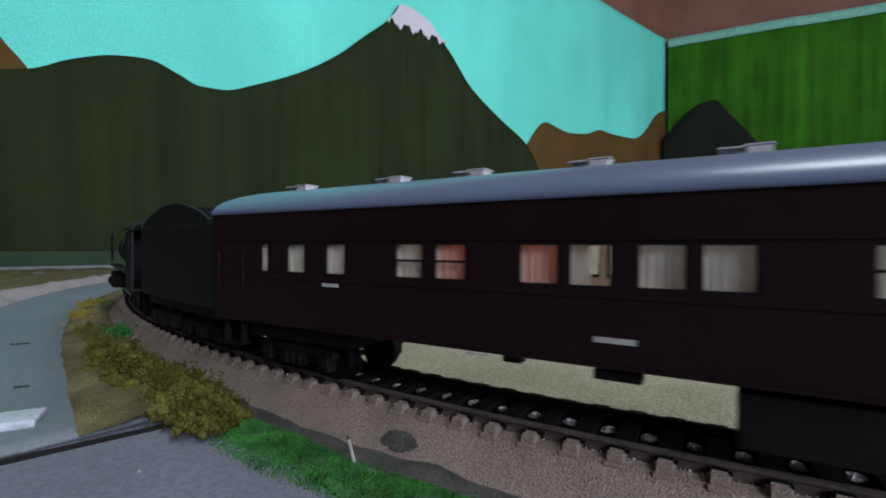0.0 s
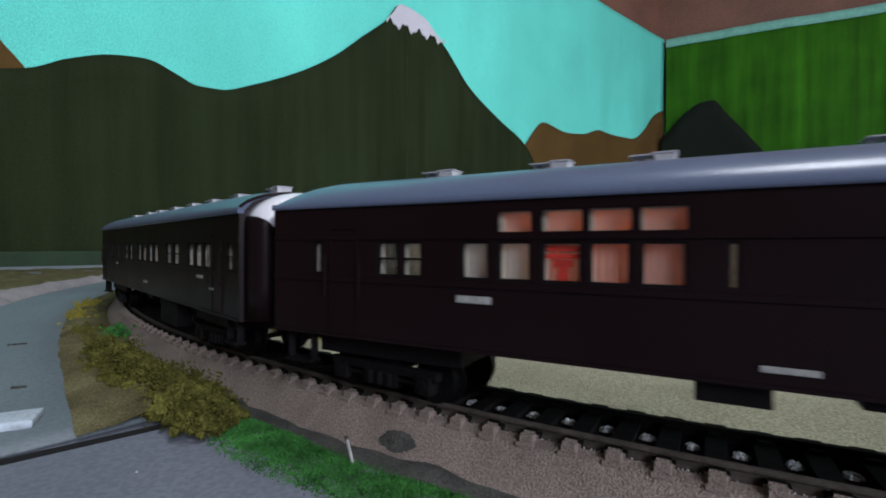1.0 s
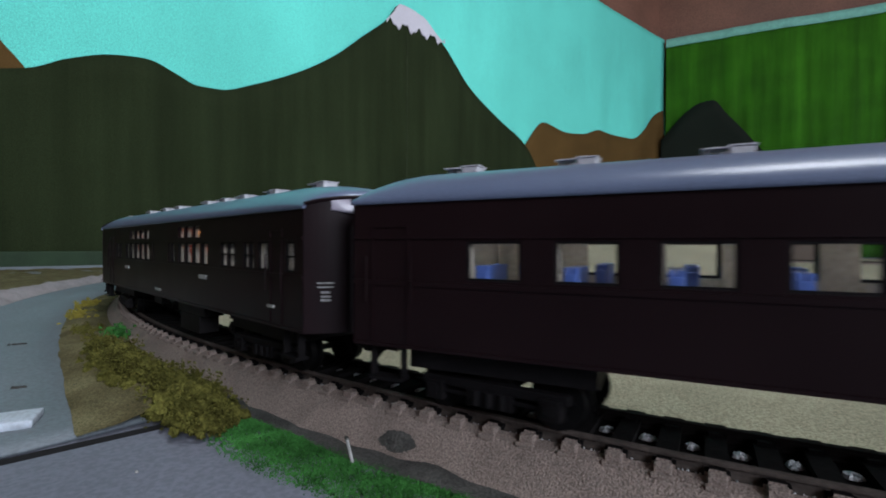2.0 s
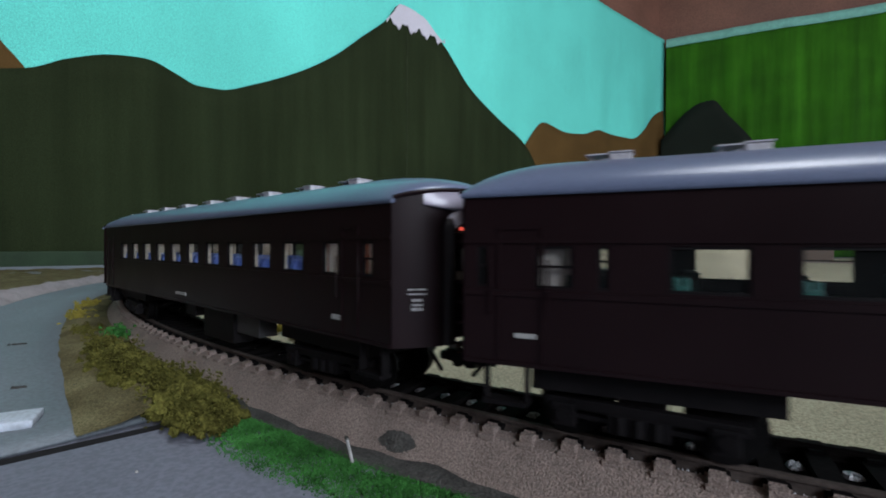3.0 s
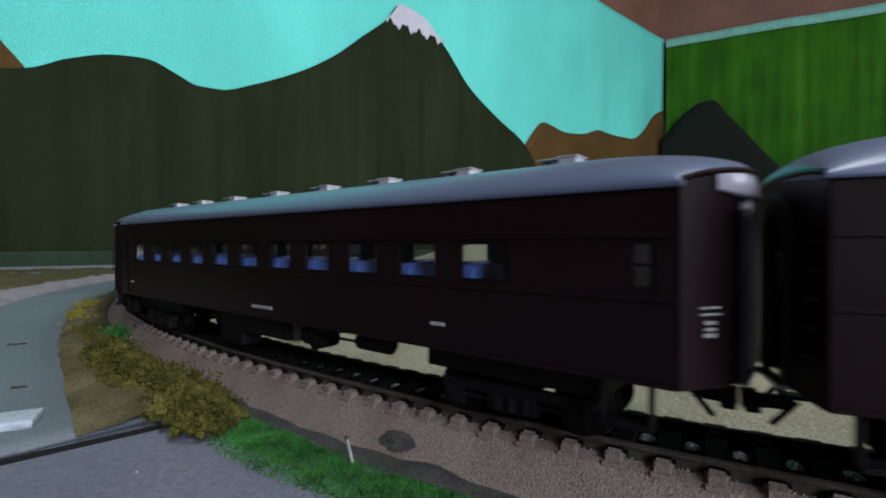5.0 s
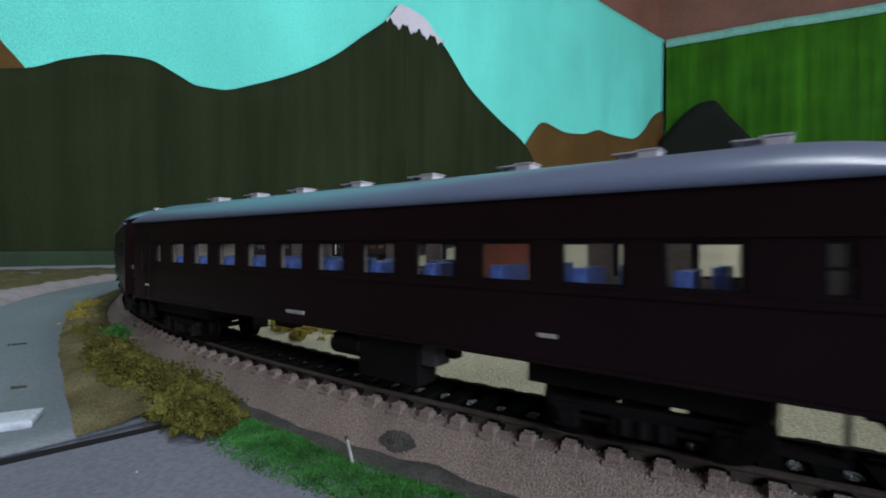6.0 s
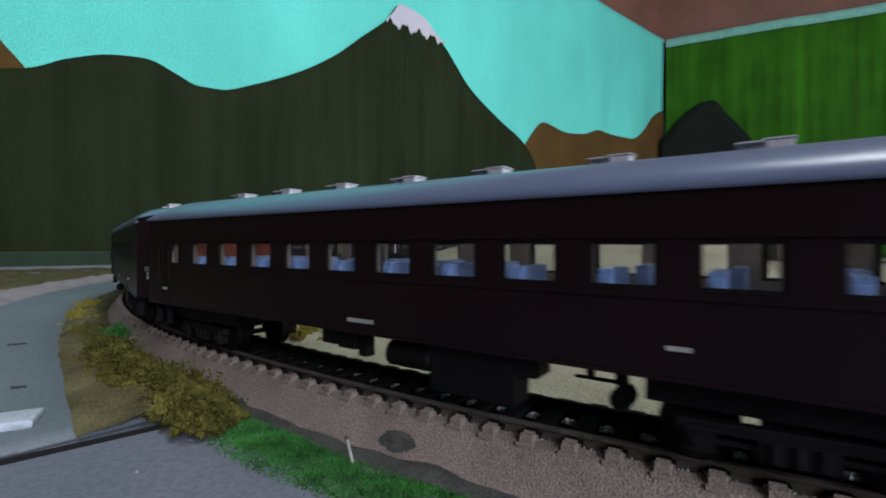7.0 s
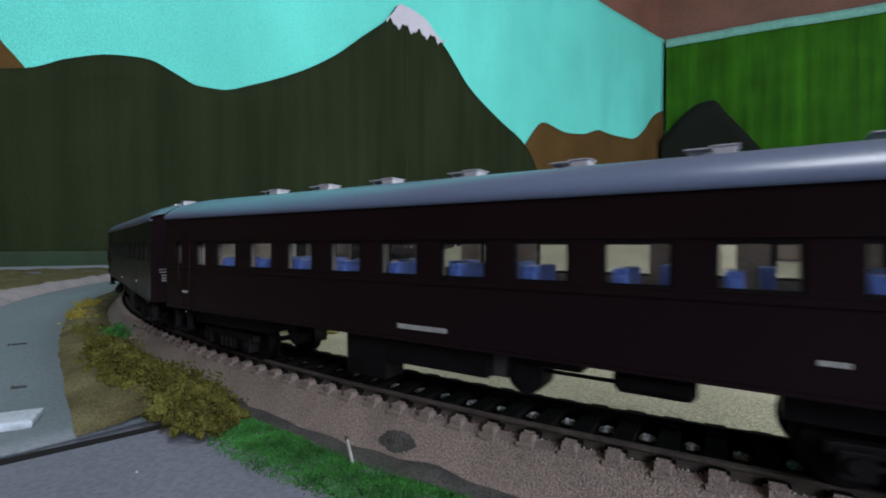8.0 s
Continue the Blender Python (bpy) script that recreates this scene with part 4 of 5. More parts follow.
def coach(label, windows, doors=(), uppers=(), vents=(), under=(), seats="seat", seat_pitch=None, blinds=(), plates=(), walls=(), tail=False, lamps=(), low=0.0294, high=0.0373, lining="inner", bluff=False, blunt=False, stagger=3.0, shift=0.0):
    """windows: (from, to, style) in mm from the front; under: (from, to, bottom, y0, y1) in mm."""
    c = new("passenger_coach")
    WB, WT = low, high
    win = [(a / 1000, b / 1000, st) for a, b, st in windows]
    drs = [(a / 1000, b / 1000) for a, b in doors]
    ups = [(a / 1000, b / 1000) for a, b in uppers]
    sm = side_mesh(win, drs, ups, WB, WT)
    share("side", sm, c, pose(0, HW, 0))
    # the far side's windows stand shifted along the coach
    far_win = [(a + shift / 1000, b + shift / 1000, st) for a, b, st in win if b + shift / 1000 < 2 * HALF - 0.003]
    mirrored = side_mesh(far_win, drs, ups, WB, WT) if shift else sm.copy()
    far = share("side", mirrored, c, Matrix.Translation((0, -HW, 0)) @ Matrix.Diagonal((1, -1, 1, 1)))
    mirrored.flip_normals()
    if lining:
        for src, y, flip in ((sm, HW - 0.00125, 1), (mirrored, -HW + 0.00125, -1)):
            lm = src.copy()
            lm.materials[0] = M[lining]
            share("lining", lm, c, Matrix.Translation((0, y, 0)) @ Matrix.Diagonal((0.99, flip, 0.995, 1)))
    tip = BLUFF if bluff else BOW
    share("roof", kit(("roof", bluff, blunt), lambda: roof_mesh(bluff, blunt)), c, Matrix.Identity(4))
    share("end_wall", kit(("nose", blunt), lambda: end_mesh(NOSE, 0.76 if blunt else 0.20)), c, pose(HALF + 0.0003, 0, 0))
    share("end_wall", kit(("end", bluff), lambda: end_mesh(tip, 0.84 if bluff else 0.38)), c, pose(-HALF - 0.0003, 0, 0, 0, 0, 180))
    share("diaphragm", kit("dia", lambda: diaphragm_mesh(0.0007, "bellows_shaded")), c, pose(HALF + 0.0008, 0, 0))
    if bluff:
        share("gangway_hood", kit("hood", hood_mesh), c, pose(-HALF - 0.0008, 0, 0, 0, 0, 180))
    else:
        share("diaphragm", kit("dia2", lambda: diaphragm_mesh(0.0013, "diaphragm", 0.0088, 0.0046, "bellows_shaded", -0.0022)), c, pose(-HALF - tip + 0.0008, 0, 0, 0, 0, 180))
        share("cowl", kit("cowl", cowl_mesh), c, pose(-HALF - 0.0003, 0, 0, 0, 0, 180))
    gp = kit("plate", lambda: mesh_of(box(bmesh.new(), 0.0, 0.0021, -0.0060, 0.0060, 0.0138, 0.0147, 0.0002), M["steel"], "gangway_plate"))
    dr = kit("door", door_mesh)
    for x, r in ((HALF, 0), (-HALF, 180)):
        share("gangway_plate", gp, c, pose(x + (0.0006 if r == 0 else -(0.0072 if bluff else tip) + 0.0013), 0, 0, 0, 0, r))
        share("gangway_door", dr, c, pose(x + (0.0012 if r == 0 else -tip + 0.0017), 0, 0, 0, 0, r))
    if lining:
        part("lamp_strip", box(bmesh.new(), -HALF + 0.016, HALF - 0.016, -0.0006, 0.0006, 0.0449, 0.0454), M["lamp_cool"], c, "cool white interior lamp strip")
    cp = kit("coupler", coupler_mesh)
    share("coupler", cp, c, pose(HALF, 0, 0))
    share("coupler", cp, c, pose(-HALF, 0, 0, 0, 0, 180))
    # underframe and floor
    bm = bmesh.new()
    box(bm, -HALF + 0.001, HALF - 0.001, -0.0155, 0.0155, 0.0141, 0.0152)
    for s in (-1, 1):
        box(bm, -HALF + 0.002, HALF - 0.002, s * 0.0050 - 0.0008, s * 0.0050 + 0.0008, 0.0126, 0.0141)
        for x in (-HALF + 0.008, HALF - 0.008):
            box(bm, x - 0.0042, x + 0.0042, s * 0.0158 - 0.0018, s * 0.0158 + 0.0018, 0.0068, 0.0076)
            box(bm, x - 0.0042, x - 0.0036, s * 0.0158 - 0.0010, s * 0.0158 + 0.0010, 0.0076, 0.0141)
            box(bm, x + 0.0036, x + 0.0042, s * 0.0158 - 0.0010, s * 0.0158 + 0.0010, 0.0076, 0.0141)
    for x in (-PIVOT, PIVOT):
        box(bm, x - 0.0200, x + 0.0200, -0.0138, 0.0138, 0.0096, 0.0141)
    part("underframe", bm, M["black"], c)
    part("floor", box(bmesh.new(), -HALF + 0.002, HALF - 0.002, -0.0166, 0.0166, 0.0153, 0.0170), M["floor_in"], c)
    for kind, a, b, z0, z1, y0, y1 in under:
        x0, x1, z0, z1, y0, y1 = HALF - b / 1000, HALF - a / 1000, z0 / 1000, z1 / 1000, y0 / 1000, y1 / 1000
        bm = bmesh.new()
        if kind == "equipment_box":
            box(bm, x0, x1, y0, y1, z0, z1, 0.0003)
        elif kind == "generator":
            xm, zm, r = (x0 + x1) / 2, (z0 + z1) / 2, (x1 - x0) / 2
            cyl(bm, (xm, y0, zm), (xm, y1, zm), r, 20)
            cyl(bm, (xm, y1, zm), (xm, y1 + 0.0006, zm), r * 0.6, 14)
            box(bm, xm - 0.0006, xm + 0.0006, y0 + 0.0006, y1 - 0.0006, zm, 0.0142)
        elif kind == "air_tank":
            r, ym = (z1 - z0) / 2, (y0 + y1) / 2
            cyl(bm, (x0 + 0.0010, ym, z0 + r), (x1 - 0.0010, ym, z0 + r), r, 18)
            cyl(bm, (x0, ym, z0 + r), (x0 + 0.0010, ym, z0 + r), r * 0.6, 18, r)
            cyl(bm, (x1 - 0.0010, ym, z0 + r), (x1, ym, z0 + r), r, 18, r * 0.6)
            for u in (x0 + 0.0025, x1 - 0.0025):
                box(bm, u - 0.0004, u + 0.0004, ym - r * 0.5, ym + r * 0.5, z0 + r, 0.0142)
        elif kind == "brake_rod":
            cyl(bm, (x0, (y0 + y1) / 2, (z0 + z1) / 2), (x1, (y0 + y1) / 2, (z0 + z1) / 2), (z1 - z0) / 2, 8)
        else:
            box(bm, x0, x1, y0, y1, z0, z1, 0.0002)
        part(kind, bm, M["cooler" if kind == "cooler" else "black"], c, "grey grille cooler" if kind == "cooler" else "")
    turn = math.degrees(math.asin(PIVOT / R))
    bogie(c, PIVOT, -turn)
    bogie(c, -PIVOT, turn)
    # roof ventilators
    v = kit("vent", vent_mesh)
    for d in vents:
        share("ventilator", v, c, pose(HALF - d / 1000, 0.0025, arch(0.0025) - 0.0007))
    # windows on both sides
    for a, b, st in win:
        w = b - a
        fm = kit(("f", round(w, 5), st in ("split", "split_blind", "split_warm"), low, high), lambda: frame_mesh(w, st in ("split", "split_blind", "split_warm"), WT - WB))
        pm = kit(("p", round(w, 5), low, high), lambda: pane_mesh(w, WT - WB))
        for s in (1, -1):
            x = HALF - (a + b) / 2 - (shift / 1000 if s < 0 else 0.0)
            if s < 0 and b + shift / 1000 >= 2 * HALF - 0.003:
                continue
            f = share("window", fm, c, pose(x, s * HW, WB, 0, 0, 0 if s > 0 else 180))
            p = share("pane", pm, f, Matrix.Identity(4))
            p.visible_shadow = False
        # pulled blinds and curtains behind the outer panes
        if st in ("blind", "warm", "sign", "split_blind", "split_warm", "half", "drape"):
            key = {"warm": "curtain_warm", "sign": "curtain_warm", "split_warm": "curtain_warm"}.get(st, "curtain")
            bm = bmesh.new()
            h = WT - WB
            n = 16
            lo = h * 0.45 if st == "half" else 0.0
            x_to = w * 0.45 if st == "drape" else w
            q = [[bm.verts.new((HALF - a - x_to * i / n, HW - 0.0022 + 0.0003 * math.sin(i * 2.2), WB + z)) for i in range(n + 1)] for z in (lo - (0.001 if lo == 0 else 0), h + 0.0008)]
            for i in range(n):
                bm.faces.new((q[0][i], q[0][i + 1], q[1][i + 1], q[1][i]))
            ob = part("curtain", bm, M[key], c)
            solid(ob, 0.0002)
        if st == "sign":
            bm = bmesh.new()
            xm = HALF - (a + b) / 2
            for z in (0.0052, 0.0066):
                box(bm, xm - w * 0.42, xm + w * 0.42, HW - 0.0015, HW - 0.0013, WB + z - 0.0006, WB + z + 0.0004)
            box(bm, xm - 0.0010, xm + 0.0010, HW - 0.0015, HW - 0.0013, WB, WB + 0.0044)
            box(bm, xm - 0.0019, xm + 0.0019, HW - 0.0015, HW - 0.0013, WB + 0.0030, WB + 0.0044)
            part("sign", bm, M["red_sign"], c, "red sign with unreadable bars")
    for a, b in ups:
        pm = kit(("u", round(b - a, 5)), lambda: mesh_of(box(bmesh.new(), -(b - a) / 2, (b - a) / 2, -0.0007, -0.0004, 0, 0.004), M["glass"], "pane"))
        for s in (1, -1):
            p = share("upper_pane", pm, c, pose(HALF - (a + b) / 2, s * HW, 0.0392, 0, 0, 0 if s > 0 else 180))
            p.visible_shadow = False
        bm = box(bmesh.new(), HALF - b, HALF - a, HW - 0.0026, HW - 0.0023, 0.0385, 0.0440)
        part("valance", bm, M["curtain_warm"], c)
    for a, b, y, z in lamps:
        bm = box(bmesh.new(), HALF - b / 1000, HALF - a / 1000, y / 1000 - 0.0006, y / 1000 + 0.0006, z / 1000, z / 1000 + 0.0008, 0.0002)
        part("lamp", bm, M["lamp_warm"], c, "warm glowing interior lamp")
    # seats back to back
    if seat_pitch:
        a0, a1, step = seat_pitch
        x = a0
        while x < a1:
            for y, d in ((0.0095, 0.0), (-0.0095, stagger)):
                share("seat", kit(seats, lambda: seat_mesh(seats)), c, pose(HALF - (x + d) / 1000, y, 0.0230 if seats == "seat_green" else 0.0242))
            x += step
        bm = bmesh.new()
        for y in (0.0095, -0.0095):
            box(bm, HALF - a1 / 1000, HALF - a0 / 1000, y - 0.0060, y + 0.0060, 0.0170, 0.0242)
        part("seat_plinth", bm, M["floor_in"], c)
    for x, key in walls:
        bm = box(bmesh.new(), HALF - x / 1000 - 0.0005, HALF - x / 1000 + 0.0005, -0.0160, 0.0160, 0.0170, 0.0455)
        part("partition", bm, M[key], c)
    # plates and end lettering as bars
    for a, b, z, h in plates:
        bm = box(bmesh.new(), HALF - b / 1000, HALF - a / 1000, HW, HW + 0.0003, z / 1000, (z + h) / 1000, 0.0001)
        part("plate", bm, M["plate"], c, "small white plate with unreadable lettering")
    for z, h, w in ((0.0268, 0.00045, 5.2), (0.0258, 0.00045, 5.2), (0.0244, 0.0007, 3.0), (0.0234, 0.0006, 3.2), (0.0224, 0.0008, 3.2)) if not bluff else ():
        bm = box(bmesh.new(), -0.00012, 0.00012, -w / 2600, w / 2600, z, z + h * 0.8)
        part("lettering", bm, M["lettering"], c, m=pose(-HALF - bow(0.0136) - 0.0006, 0.0136, 0, 0, 0, -32.8))
    if tail:
        part("tail_lamp", box(bmesh.new(), -HALF - 0.0084, -HALF - 0.0077, -0.0042, 0.0042, 0.0398, 0.0406, 0.0002), M["lamp_red"], c, "red glowing tail marker bar")
    tagged(c, label, "passenger coach", "coaches of the train")
    return c


def row(start, step, n, width, style="plain"):
    return [(start + i * step, start + i * step + width, style) for i in range(n)]


EB, GN, AT, RD, HG, CO = "equipment_box", "generator", "air_tank", "brake_rod", "hanger", "cooler"
UNDER = [
    [(HG, 95, 99, 12.4, 14.2, 12, 15.5), (EB, 113.5, 122, 11.7, 13.6, 12, 16), (EB, 136.4, 161, 3.8, 12.9, 9, 16), (HG, 167.1, 170.5, 10.6, 14.2, 9, 12), (RD, 164, 171, 10.2, 11.0, 10, 11), (GN, 170.8, 175.4, 6.4, 11.0, 8, 13)],
    [(EB, 97, 108, 10.6, 14.2, 12, 16), (EB, 118.7, 125, 12.5, 14.2, 12, 16), (EB, 129.5, 158.5, 10.4, 14.2, 9, 16), (EB, 132.6, 153.6, 3.8, 10.4, 9, 16), (HG, 166.4, 167.6, 10.2, 14.2, 8, 10), (RD, 164, 172, 9.9, 10.6, 8.5, 9.5), (HG, 170.5, 172, 9.8, 14.2, 8, 10), (GN, 170.8, 175.2, 5.8, 10.2, 7, 12)],
    [(EB, 110, 119, 9.6, 14.2, 12, 16), (EB, 127, 151.5, 3.8, 14.2, 9, 16), (CO, 151.6, 167, 7.6, 14.2, 9, 15)],
    [(EB, 90, 95, 10.6, 14.2, 12.5, 16), (EB, 97.2, 103.2, 12.8, 14.2, 12.5, 16), (EB, 117.6, 121, 12.0, 14.2, 9, 16), (AT, 121, 134, 7.4, 13.4, 10, 16), (EB, 133.4, 156, 3.8, 14.2, 9, 16), (HG, 156, 158.5, 10.2, 14.2, 9, 15)],
    [(AT, 76, 84, 10.2, 13.4, 11, 14.2), (EB, 87.4, 101.4, 3.8, 14.2, 9, 16), (EB, 101.5, 126.4, 8.4, 14.2, 9, 16), (CO, 128, 132, 9.2, 14.2, 9, 15), (GN, 132.6, 137.6, 8.6, 13.6, 9, 15.5), (GN, 136, 142, 7.6, 13.6, 9, 15.5), (EB, 132.8, 145.6, 12.2, 14.2, 9, 15.5), (RD, 142, 156, 11.0, 11.8, 13, 14), (AT, 154.4, 167, 9.6, 14.4, 10.5, 15.5)],
    [(EB, 96.4, 105, 12.3, 14.2, 12, 16), (AT, 120.7, 133, 7.4, 13.6, 10, 16), (EB, 132.5, 152, 3.8, 14.2, 9, 16), (CO, 152, 156, 8.8, 14.2, 9, 15), (HG, 157.2, 159.6, 10.6, 14.2, 9, 12)],
    [(EB, 97, 103, 10.2, 14.2, 12, 16), (EB, 103.2, 109.4, 9.6, 14.2, 12, 16), (HG, 109.6, 112.6, 8.0, 14.2, 12, 15), (AT, 119, 133.4, 6.9, 13.4, 10, 16), (EB, 133.2, 154.4, 3.8, 14.2, 9, 16), (EB, 154.5, 159.2, 10.2, 14.2, 9, 16), (HG, 166.9, 168.1, 10.4, 14.2, 8, 10), (RD, 164.5, 174, 10.0, 10.8, 8.5, 9.5), (HG, 172.4, 174.2, 10.0, 14.2, 8, 10), (GN, 171.8, 176, 5.8, 10.2, 7, 12)],
    [(GN, 62.3, 67.0, 7.7, 12.4, 10, 14), (RD, 64.6, 71.4, 12.2, 12.9, 13, 13.8), (EB, 87.4, 100.6, 3.8, 14.2, 9, 16), (EB, 100.7, 128.4, 8.4, 14.2, 9, 16), (CO, 129, 132.5, 9.0, 14.2, 9, 15), (GN, 133, 140.4, 7.2, 13.4, 9, 15.5), (EB, 132.8, 148, 12.4, 14.2, 9, 15.5), (RD, 140, 155, 11.0, 11.8, 13, 14), (AT, 153.4, 167, 9.6, 14.4, 10.5, 15.8)]]
VENTS = [(22.2, 57.6, 81.8, 110.2, 138, 164.5, 192, 224), (42, 69.6, 90.1, 126.6, 144.8, 162.8, 186.5, 215.8), (21, 47, 74, 101.5, 125, 150, 176, 199), (25.6, 48.1, 75, 102.5, 130, 156, 182.6, 204),
         (22.9, 46, 72, 100.2, 127.3, 153.5, 180, 206), (40, 66, 92, 118, 144, 171, 197, 217), (39.5, 64.5, 90.5, 116.3, 142.2, 170, 196, 217), (41, 65, 89.8, 116, 142.4, 168.7, 195, 220)]


def train():
    out = []
    out.append(coach("dark maroon model mail coach with grey roof and pale blinds", [(21, 25.8, "plain"), (31.7, 39.4, "blind"), (46.3, 53.7, "blind"), (68.5, 76.8, "split_blind"), (79.3, 87.7, "split_warm"), (99.2, 107.6, "warm"), (109.1, 117.3, "drape"),
        (121.2, 129.3, "blind"), (131, 139.2, "blind"), (152.2, 159.8, "split_blind"), (162.7, 170.5, "split_blind"), (181.6, 188.5, "blind"), (190.1, 197.5, "blind"), (199.1, 206.3, "blind"), (221, 225.7, "split_blind")], doors=((5, 14), (208.5, 217)), low=0.0287, high=0.0371, vents=VENTS[0], bluff=True, blunt=True,
        under=UNDER[0], lamps=((80, 106, 4, 42.0),), walls=((60, "inner"), (93, "wood"), (145, "inner"), (176, "inner")), plates=((46, 51.4, 25.8, 0.9), (114, 121.3, 19.0, 1.0), (88, 93, 13.6, 0.6), (193, 199, 25.2, 1.0), (206, 210, 22.0, 0.7))))
    out.append(coach("dark maroon model dining coach with red-lit windows and transoms", [(13.4, 16.2, "plain"), (32.8, 38.5, "split"), (39.5, 44.9, "split"), (54.2, 60.5, "blind"), (62.4, 69.2, "blind"), (71.3, 78.8, "sign"), (80.1, 87.2, "warm"), (88.8, 95.9, "warm"), (101.5, 103.3, "plain"), (123, 125, "blind"),
        (127, 131.4, "plain"), (136, 142.6, "blind"), (144.2, 151.4, "sign"), (152.6, 159.3, "warm"), (161.1, 167, "blind"), (178.6, 183.6, "split"), (184.4, 189.4, "split"), (196.1, 199.6, "split_blind"), (200.2, 203.2, "split_blind"), (205.8, 211.7, "drape"), (222, 226.6, "split_blind")],
        doors=((19, 27), (213.5, 220)), uppers=((62.4, 69.2), (71.3, 78.8), (80.1, 87.2), (88.8, 95.9), (136, 142.6), (144.2, 151.4), (152.6, 159.3)), vents=VENTS[1], under=UNDER[1], walls=((49, "inner"), (99, "wood"), (133.5, "wood"), (172, "inner")),
        plates=((53.3, 61, 24.6, 1.5), (106, 113.5, 17.0, 1.0), (158.8, 166, 24.6, 1.4), (212, 216, 19.4, 0.8)), lamps=((63, 95, 3, 43.4), (137, 159, 4, 43.4), (136.2, 141, 11, 41.0))))
    out.append(coach("dark maroon model sleeping coach with a row of wide windows", row(27.5, 17.55, 10, 11.2) + [(205.2, 211.9, "blind"), (221, 224.9, "split_blind")], doors=((5, 14), (213.5, 219.5)), vents=VENTS[2], under=UNDER[2], seats="seat", seat_pitch=(30, 190, 17.55), walls=((22, "inner"), (200, "wood")),
        tail=True, plates=((104.7, 115.3, 17.2, 1.1), (209.6, 213.3, 18.6, 1.2))))
    out.append(coach("dark maroon model coach with green seats and square windows", [(2.7, 4.7, "split"), (13.8, 20.4, "split_blind"), (24.5, 26.3, "plain")] + row(35.35, 17.35, 11, 11.4) + [(224, 228, "split")], doors=((7, 15), (221.5, 222.8)), low=0.0288, high=0.0364, vents=VENTS[3], under=UNDER[3], lining="", shift=6.0, seats="seat_green", seat_pitch=(20, 215, 17.35), walls=((12.5, "inner"), (221, "inner")),
        plates=((113.6, 123.7, 17.0, 1.0), (10, 14, 19.6, 0.9))))
    for name, st, step, n, lead, u, vn, gap, red in (("dark maroon model coach with blue seats and square windows", 14, 17.6, 11, (2.8, 7.6), UNDER[4], VENTS[4], 2.9, False), ("dark maroon model coach with blue seats and red partitions", 32, 17.2, 11, (19, 24.5), UNDER[5], VENTS[5], 3.4, True),
                                            ("dark maroon model coach with light blue seats and white plate", 30.5, 17.4, 11, (16.8, 23.4), UNDER[6], VENTS[6], 2.2, False), ("dark maroon model coach with lit windows and blue seats", 30.2, 17.45, 11, (5.9, 10.0), UNDER[7], VENTS[7], 5.0, False)):
        end = st + n * step - step + 11.3
        out.append(coach(name, [lead + ("plain",)] + ([(18.3, 24.8, "blind")] if st == 30.2 else []) + row(st, step, n, 11.3) + ([(224, 227.5, "split_blind")] if end < 222 else []), doors=((8.4, 12.6) if lead[0] < 3 else (10.8, 15.6),), vents=vn, under=u, lining="" if st == 14 else "inner_shaded", seats="seat_pale" if st == 30.5 else "seat", seat_pitch=(st + (0.8 if st == 14 else 2.4), st + n * step - 10, step), stagger=gap, blunt=lead[0] < 10, shift=0.0 if red else step / 2,
            walls=((27.8 if st > 30 else 12.9, "wood" if st == 30.5 else "inner"), (st + (n - 3) * step - 3.0, "wood") if red else (220.5, "inner")), tail=(st == 30.5), lamps=((153.2, 155.8, 14, 37.2),) if st == 30.2 else (), plates=({14: (110.8, 121.9, 17.2, 1.0), 32: (105, 113, 17.2, 1.0), 30.5: (108.6, 117.3, 17.2, 1.0), 30.2: (105.8, 119.2, 17.2, 1.1)}[st], (10.6, 14, 20, 0.8), (182.5, 186.2, 19.4, 0.8))))
    return out


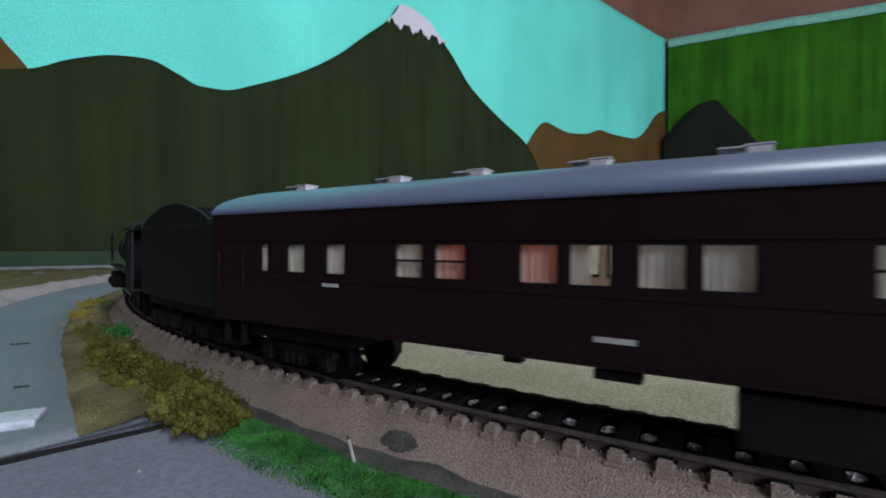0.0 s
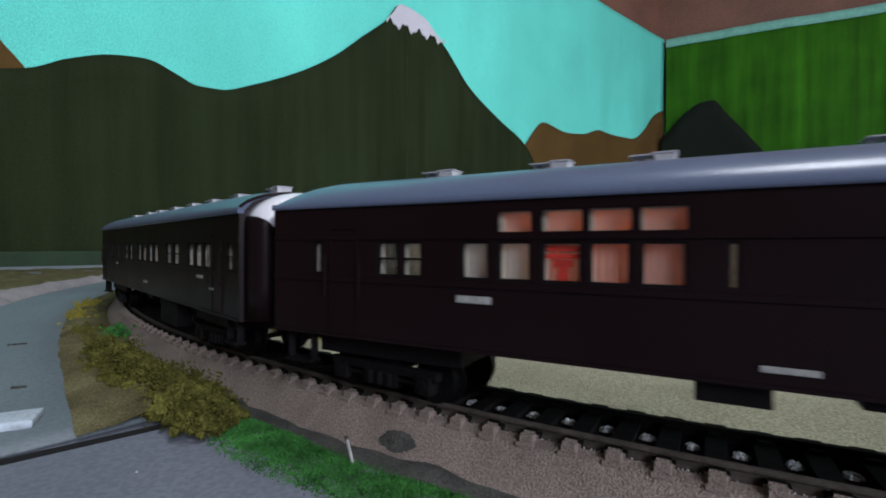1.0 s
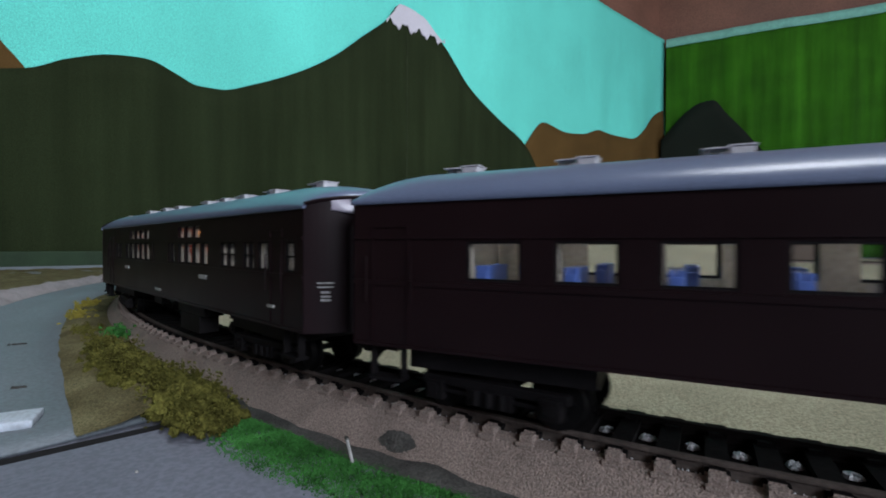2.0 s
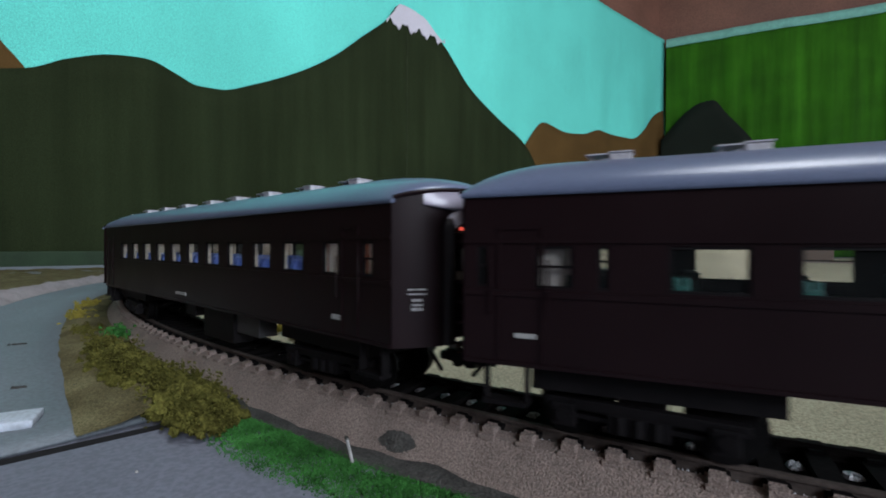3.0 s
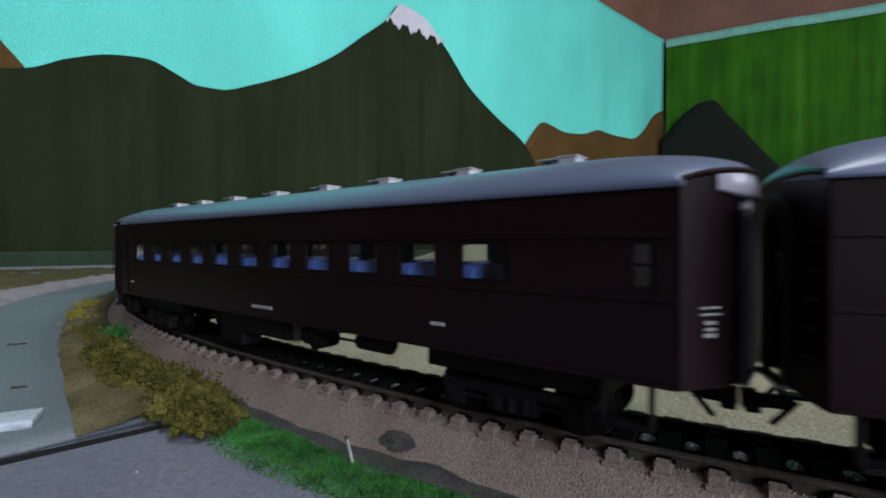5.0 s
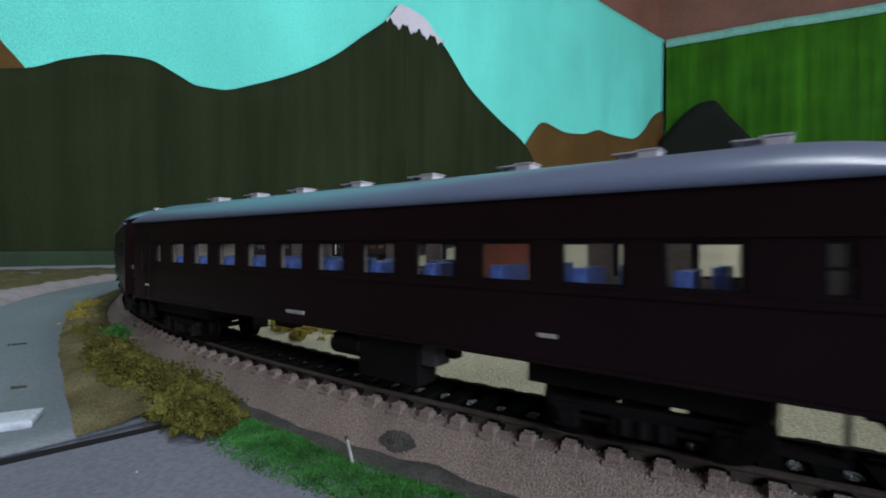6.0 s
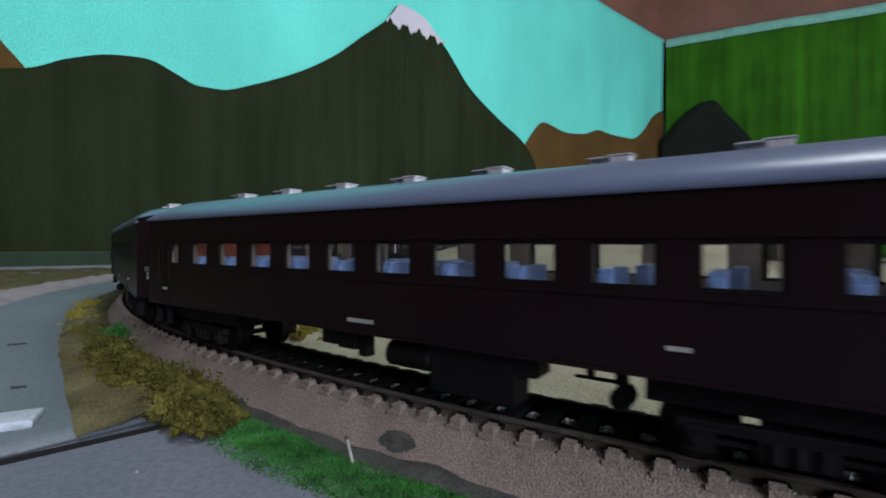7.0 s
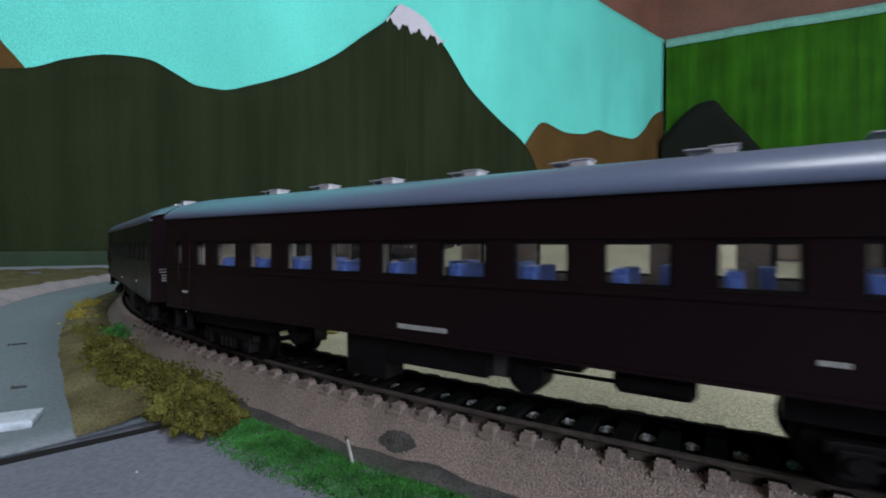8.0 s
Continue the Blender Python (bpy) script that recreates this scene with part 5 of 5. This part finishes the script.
def engine():
    # tender: flat-sided tank with a coal bunker
    t = new("tender")
    L = 0.040
    bm = box(bmesh.new(), -L, L, -0.0170, 0.0170, 0.0150, 0.0440, 0.0008)
    part("tank", bm, M["engine"], t)
    bm = bmesh.new()
    for s in (-1, 1):
        prev = None
        for i in range(19):
            x = -0.034 + 0.073 * i / 18
            z = 0.0450 + 0.0072 * math.sin(math.pi * i / 18) ** 0.8
            q = [bm.verts.new((x, s * 0.0160 + o, h)) for o, h in ((-0.0006, 0.0430), (0.0006, 0.0430), (0.0006, z), (-0.0006, z))]
            if prev:
                for j in range(4):
                    bm.faces.new((prev[j], prev[(j + 1) % 4], q[(j + 1) % 4], q[j]))
            else:
                bm.faces.new(q)
            prev = q
        bm.faces.new(prev[::-1])
    part("bunker", bm, M["engine"], t)
    part("coal", sheet_heap(), M["black"], t)
    bm = cyl(bmesh.new(), (-L + 0.0005, 0, 0.0470), (-L + 0.0040, 0, 0.0470), 0.0022, 16)
    box(bm, -L + 0.0012, -L + 0.0032, -0.0006, 0.0006, 0.0438, 0.0452)
    part("rear_lamp", bm, M["vent"], t, "pale rear lamp")
    bm = box(bmesh.new(), -L - 0.002, L, -0.0140, 0.0140, 0.0112, 0.0150)
    part("frame", bm, M["black"], t)
    bm = bmesh.new()
    for y in (-0.006, 0.006):
        cyl(bm, (-L - 0.0012, y, 0.016), (-L - 0.0012, y, 0.040), 0.0004, 6)
    for i in range(7):
        cyl(bm, (-L - 0.0012, -0.006, 0.018 + i * 0.0033), (-L - 0.0012, 0.006, 0.018 + i * 0.0033), 0.0003, 6)
    part("ladder", bm, M["steel"], t)
    bogie(t, 0.021, -1.5)
    bogie(t, -0.021, 1.5)
    share("coupler", kit("coupler", coupler_mesh), t, pose(-L - 0.001, 0, 0, 0, 0, 180))
    tagged(t, "black model steam locomotive tender with flat sides", "tender")
    # locomotive
    e = new("steam_locomotive")
    part("boiler", cyl(cyl(bmesh.new(), (-0.048, 0, 0.0330), (0.066, 0, 0.0330), 0.0118, 28), (0.066, 0, 0.0330), (0.086, 0, 0.0330), 0.0124, 28), M["engine"], e, smooth=False)
    bm = bmesh.new()
    for s in (-1, 1):
        box(bm, -0.080, -0.048, s * 0.0168 - 0.0005, s * 0.0168 + 0.0005, 0.0150, 0.0345)
        box(bm, -0.080, -0.072, s * 0.0168 - 0.0005, s * 0.0168 + 0.0005, 0.0345, 0.0425)
        box(bm, -0.062, -0.048, s * 0.0168 - 0.0005, s * 0.0168 + 0.0005, 0.0345, 0.0425)
    box(bm, -0.049, -0.048, -0.0163, 0.0163, 0.0150, 0.0440)
    box(bm, -0.080, -0.048, -0.0163, 0.0163, 0.0150, 0.0160)
    part("cab", bm, M["engine"], e)
    bm = bmesh.new()
    prev = None
    for i in range(17):
        y = -0.0180 + 0.0360 * i / 16
        z = 0.0435 + 0.0075 * (1 - (y / 0.0180) ** 2)
        q = [bm.verts.new((x, y, z + dz)) for x in (-0.086, -0.046) for dz in (0, 0.0008)]
        if prev:
            for a, b in ((0, 1), (1, 3), (3, 2), (2, 0)):
                bm.faces.new((prev[a], prev[b], q[b], q[a]))
        prev = q
    part("cab_roof", bm, M["engine"], e)
    part("chimney", cyl(bmesh.new(), (0.076, 0, 0.0440), (0.076, 0, 0.0510), 0.0034, 16, 0.0038), M["engine"], e)
    part("dome", box(bmesh.new(), 0.012, 0.040, -0.0055, 0.0055, 0.0425, 0.0500, 0.0025), M["engine"], e)
    for s in (-1, 1):
        part("smoke_deflector", box(bmesh.new(), 0.066, 0.092, s * 0.0165 - 0.0004, s * 0.0165 + 0.0004, 0.0250, 0.0440, 0.0002), M["engine"], e)
        part("running_board", box(bmesh.new(), -0.048, 0.094, s * 0.0145 - 0.0030, s * 0.0145 + 0.0030, 0.0215, 0.0225), M["black"], e)
        part("cylinder", cyl(bmesh.new(), (0.066, s * 0.0145, 0.0105), (0.086, s * 0.0145, 0.0105), 0.0045, 16), M["black"], e)
        part("coupling_rod", box(bmesh.new(), -0.022, 0.024, s * 0.0130 - 0.0005, s * 0.0130 + 0.0005, 0.0080, 0.0094, 0.0002), M["steel"], e)
    part("frame", box(bmesh.new(), -0.080, 0.094, -0.0055, 0.0055, 0.0090, 0.0200), M["black"], e)
    part("buffer_beam", box(bmesh.new(), 0.094, 0.0965, -0.0165, 0.0165, 0.0100, 0.0170, 0.0003), M["black"], e)
    big = lambda: wheelset_mesh(0.0105)
    for x in (-0.022, 0.001, 0.024):
        ws = share("wheelset", kit("driver", big), e, pose(x, 0, 0.0105))
        spinning.append((ws, x, 0.0105))
    for x in (-0.052, 0.060, 0.082):
        ws = share("wheelset", kit("wheelset", lambda: wheelset_mesh(WHEEL_R)), e, pose(x, 0, WHEEL_R))
        spinning.append((ws, x, WHEEL_R))
    tagged(e, "black model steam locomotive with smoke deflectors", "locomotive")
    return t, e


M["engine"] = mat("black_engine_paint", (0.0105, 0.0105, 0.0125), 0.6, var=0.15, scale=60, bump=0.03, spec=0.15)


def sheet_heap():
    bm = bmesh.new()
    rng = random.Random(2)
    for _ in range(900):
        p = Vector((rng.uniform(-0.030, 0.036), rng.uniform(-0.0135, 0.0135), 0))
        p.z = 0.0436 + 0.0065 * math.sin(math.pi * (p.x + 0.032) / 0.070) * (1 - (p.y / 0.02) ** 2) + rng.uniform(-0.001, 0.0008)
        r = rng.uniform(0.0010, 0.0020)
        v = [bm.verts.new(p + Vector(d) * r * rng.uniform(0.7, 1.3)) for d in ((1, 0, 0), (-1, 0, 0), (0, 1, 0), (0, -1, 0), (0, 0, 1), (0, 0, -1))]
        for f in ((0, 2, 4), (2, 1, 4), (1, 3, 4), (3, 0, 4), (2, 0, 5), (1, 2, 5), (3, 1, 5), (0, 3, 5)):
            bm.faces.new([v[i] for i in f])
    return bm


def ride(s, half):
    """The pose of a vehicle whose pivots lie at s + half and s - half on the loop."""
    a, b = ring(s + half), ring(s - half)
    u = a - b
    return Matrix.Translation((a + b) / 2) @ Matrix.Rotation(math.atan2(u.y, u.x), 4, "Z")


room()
cloths()
land()
plants()
tender, locomotive = engine()
coaches = train()
roadbed()
rails()
sleepers()


def motions():
    times = [i * 0.2 for i in range(41)]
    # the train picks up speed a little
    going = curve_through(PLACES)
    for k, c in enumerate(coaches, 1):
        walk(c, [(t, ride(going(t) - SPACING * k, PIVOT)) for t in times])
    front = HALF - SPACING
    walk(tender, [(t, ride(front + 0.045 + going(t), 0.021)) for t in times])
    walk(locomotive, [(t, ride(front + 0.172 + going(t), 0.05)) for t in times])
    # wheels roll without slipping
    for ws, x, r in spinning:
        rows = []
        n = int(8.0 * FPS / (1 if r < 0.008 else 2))
        for i in range(n + 1):
            t = 8.0 * i / n
            rows.append((t, pose(x, 0, r) @ Matrix.Rotation(SPEED * t / r, 4, "Y")))
        walk(ws, rows)


motions()
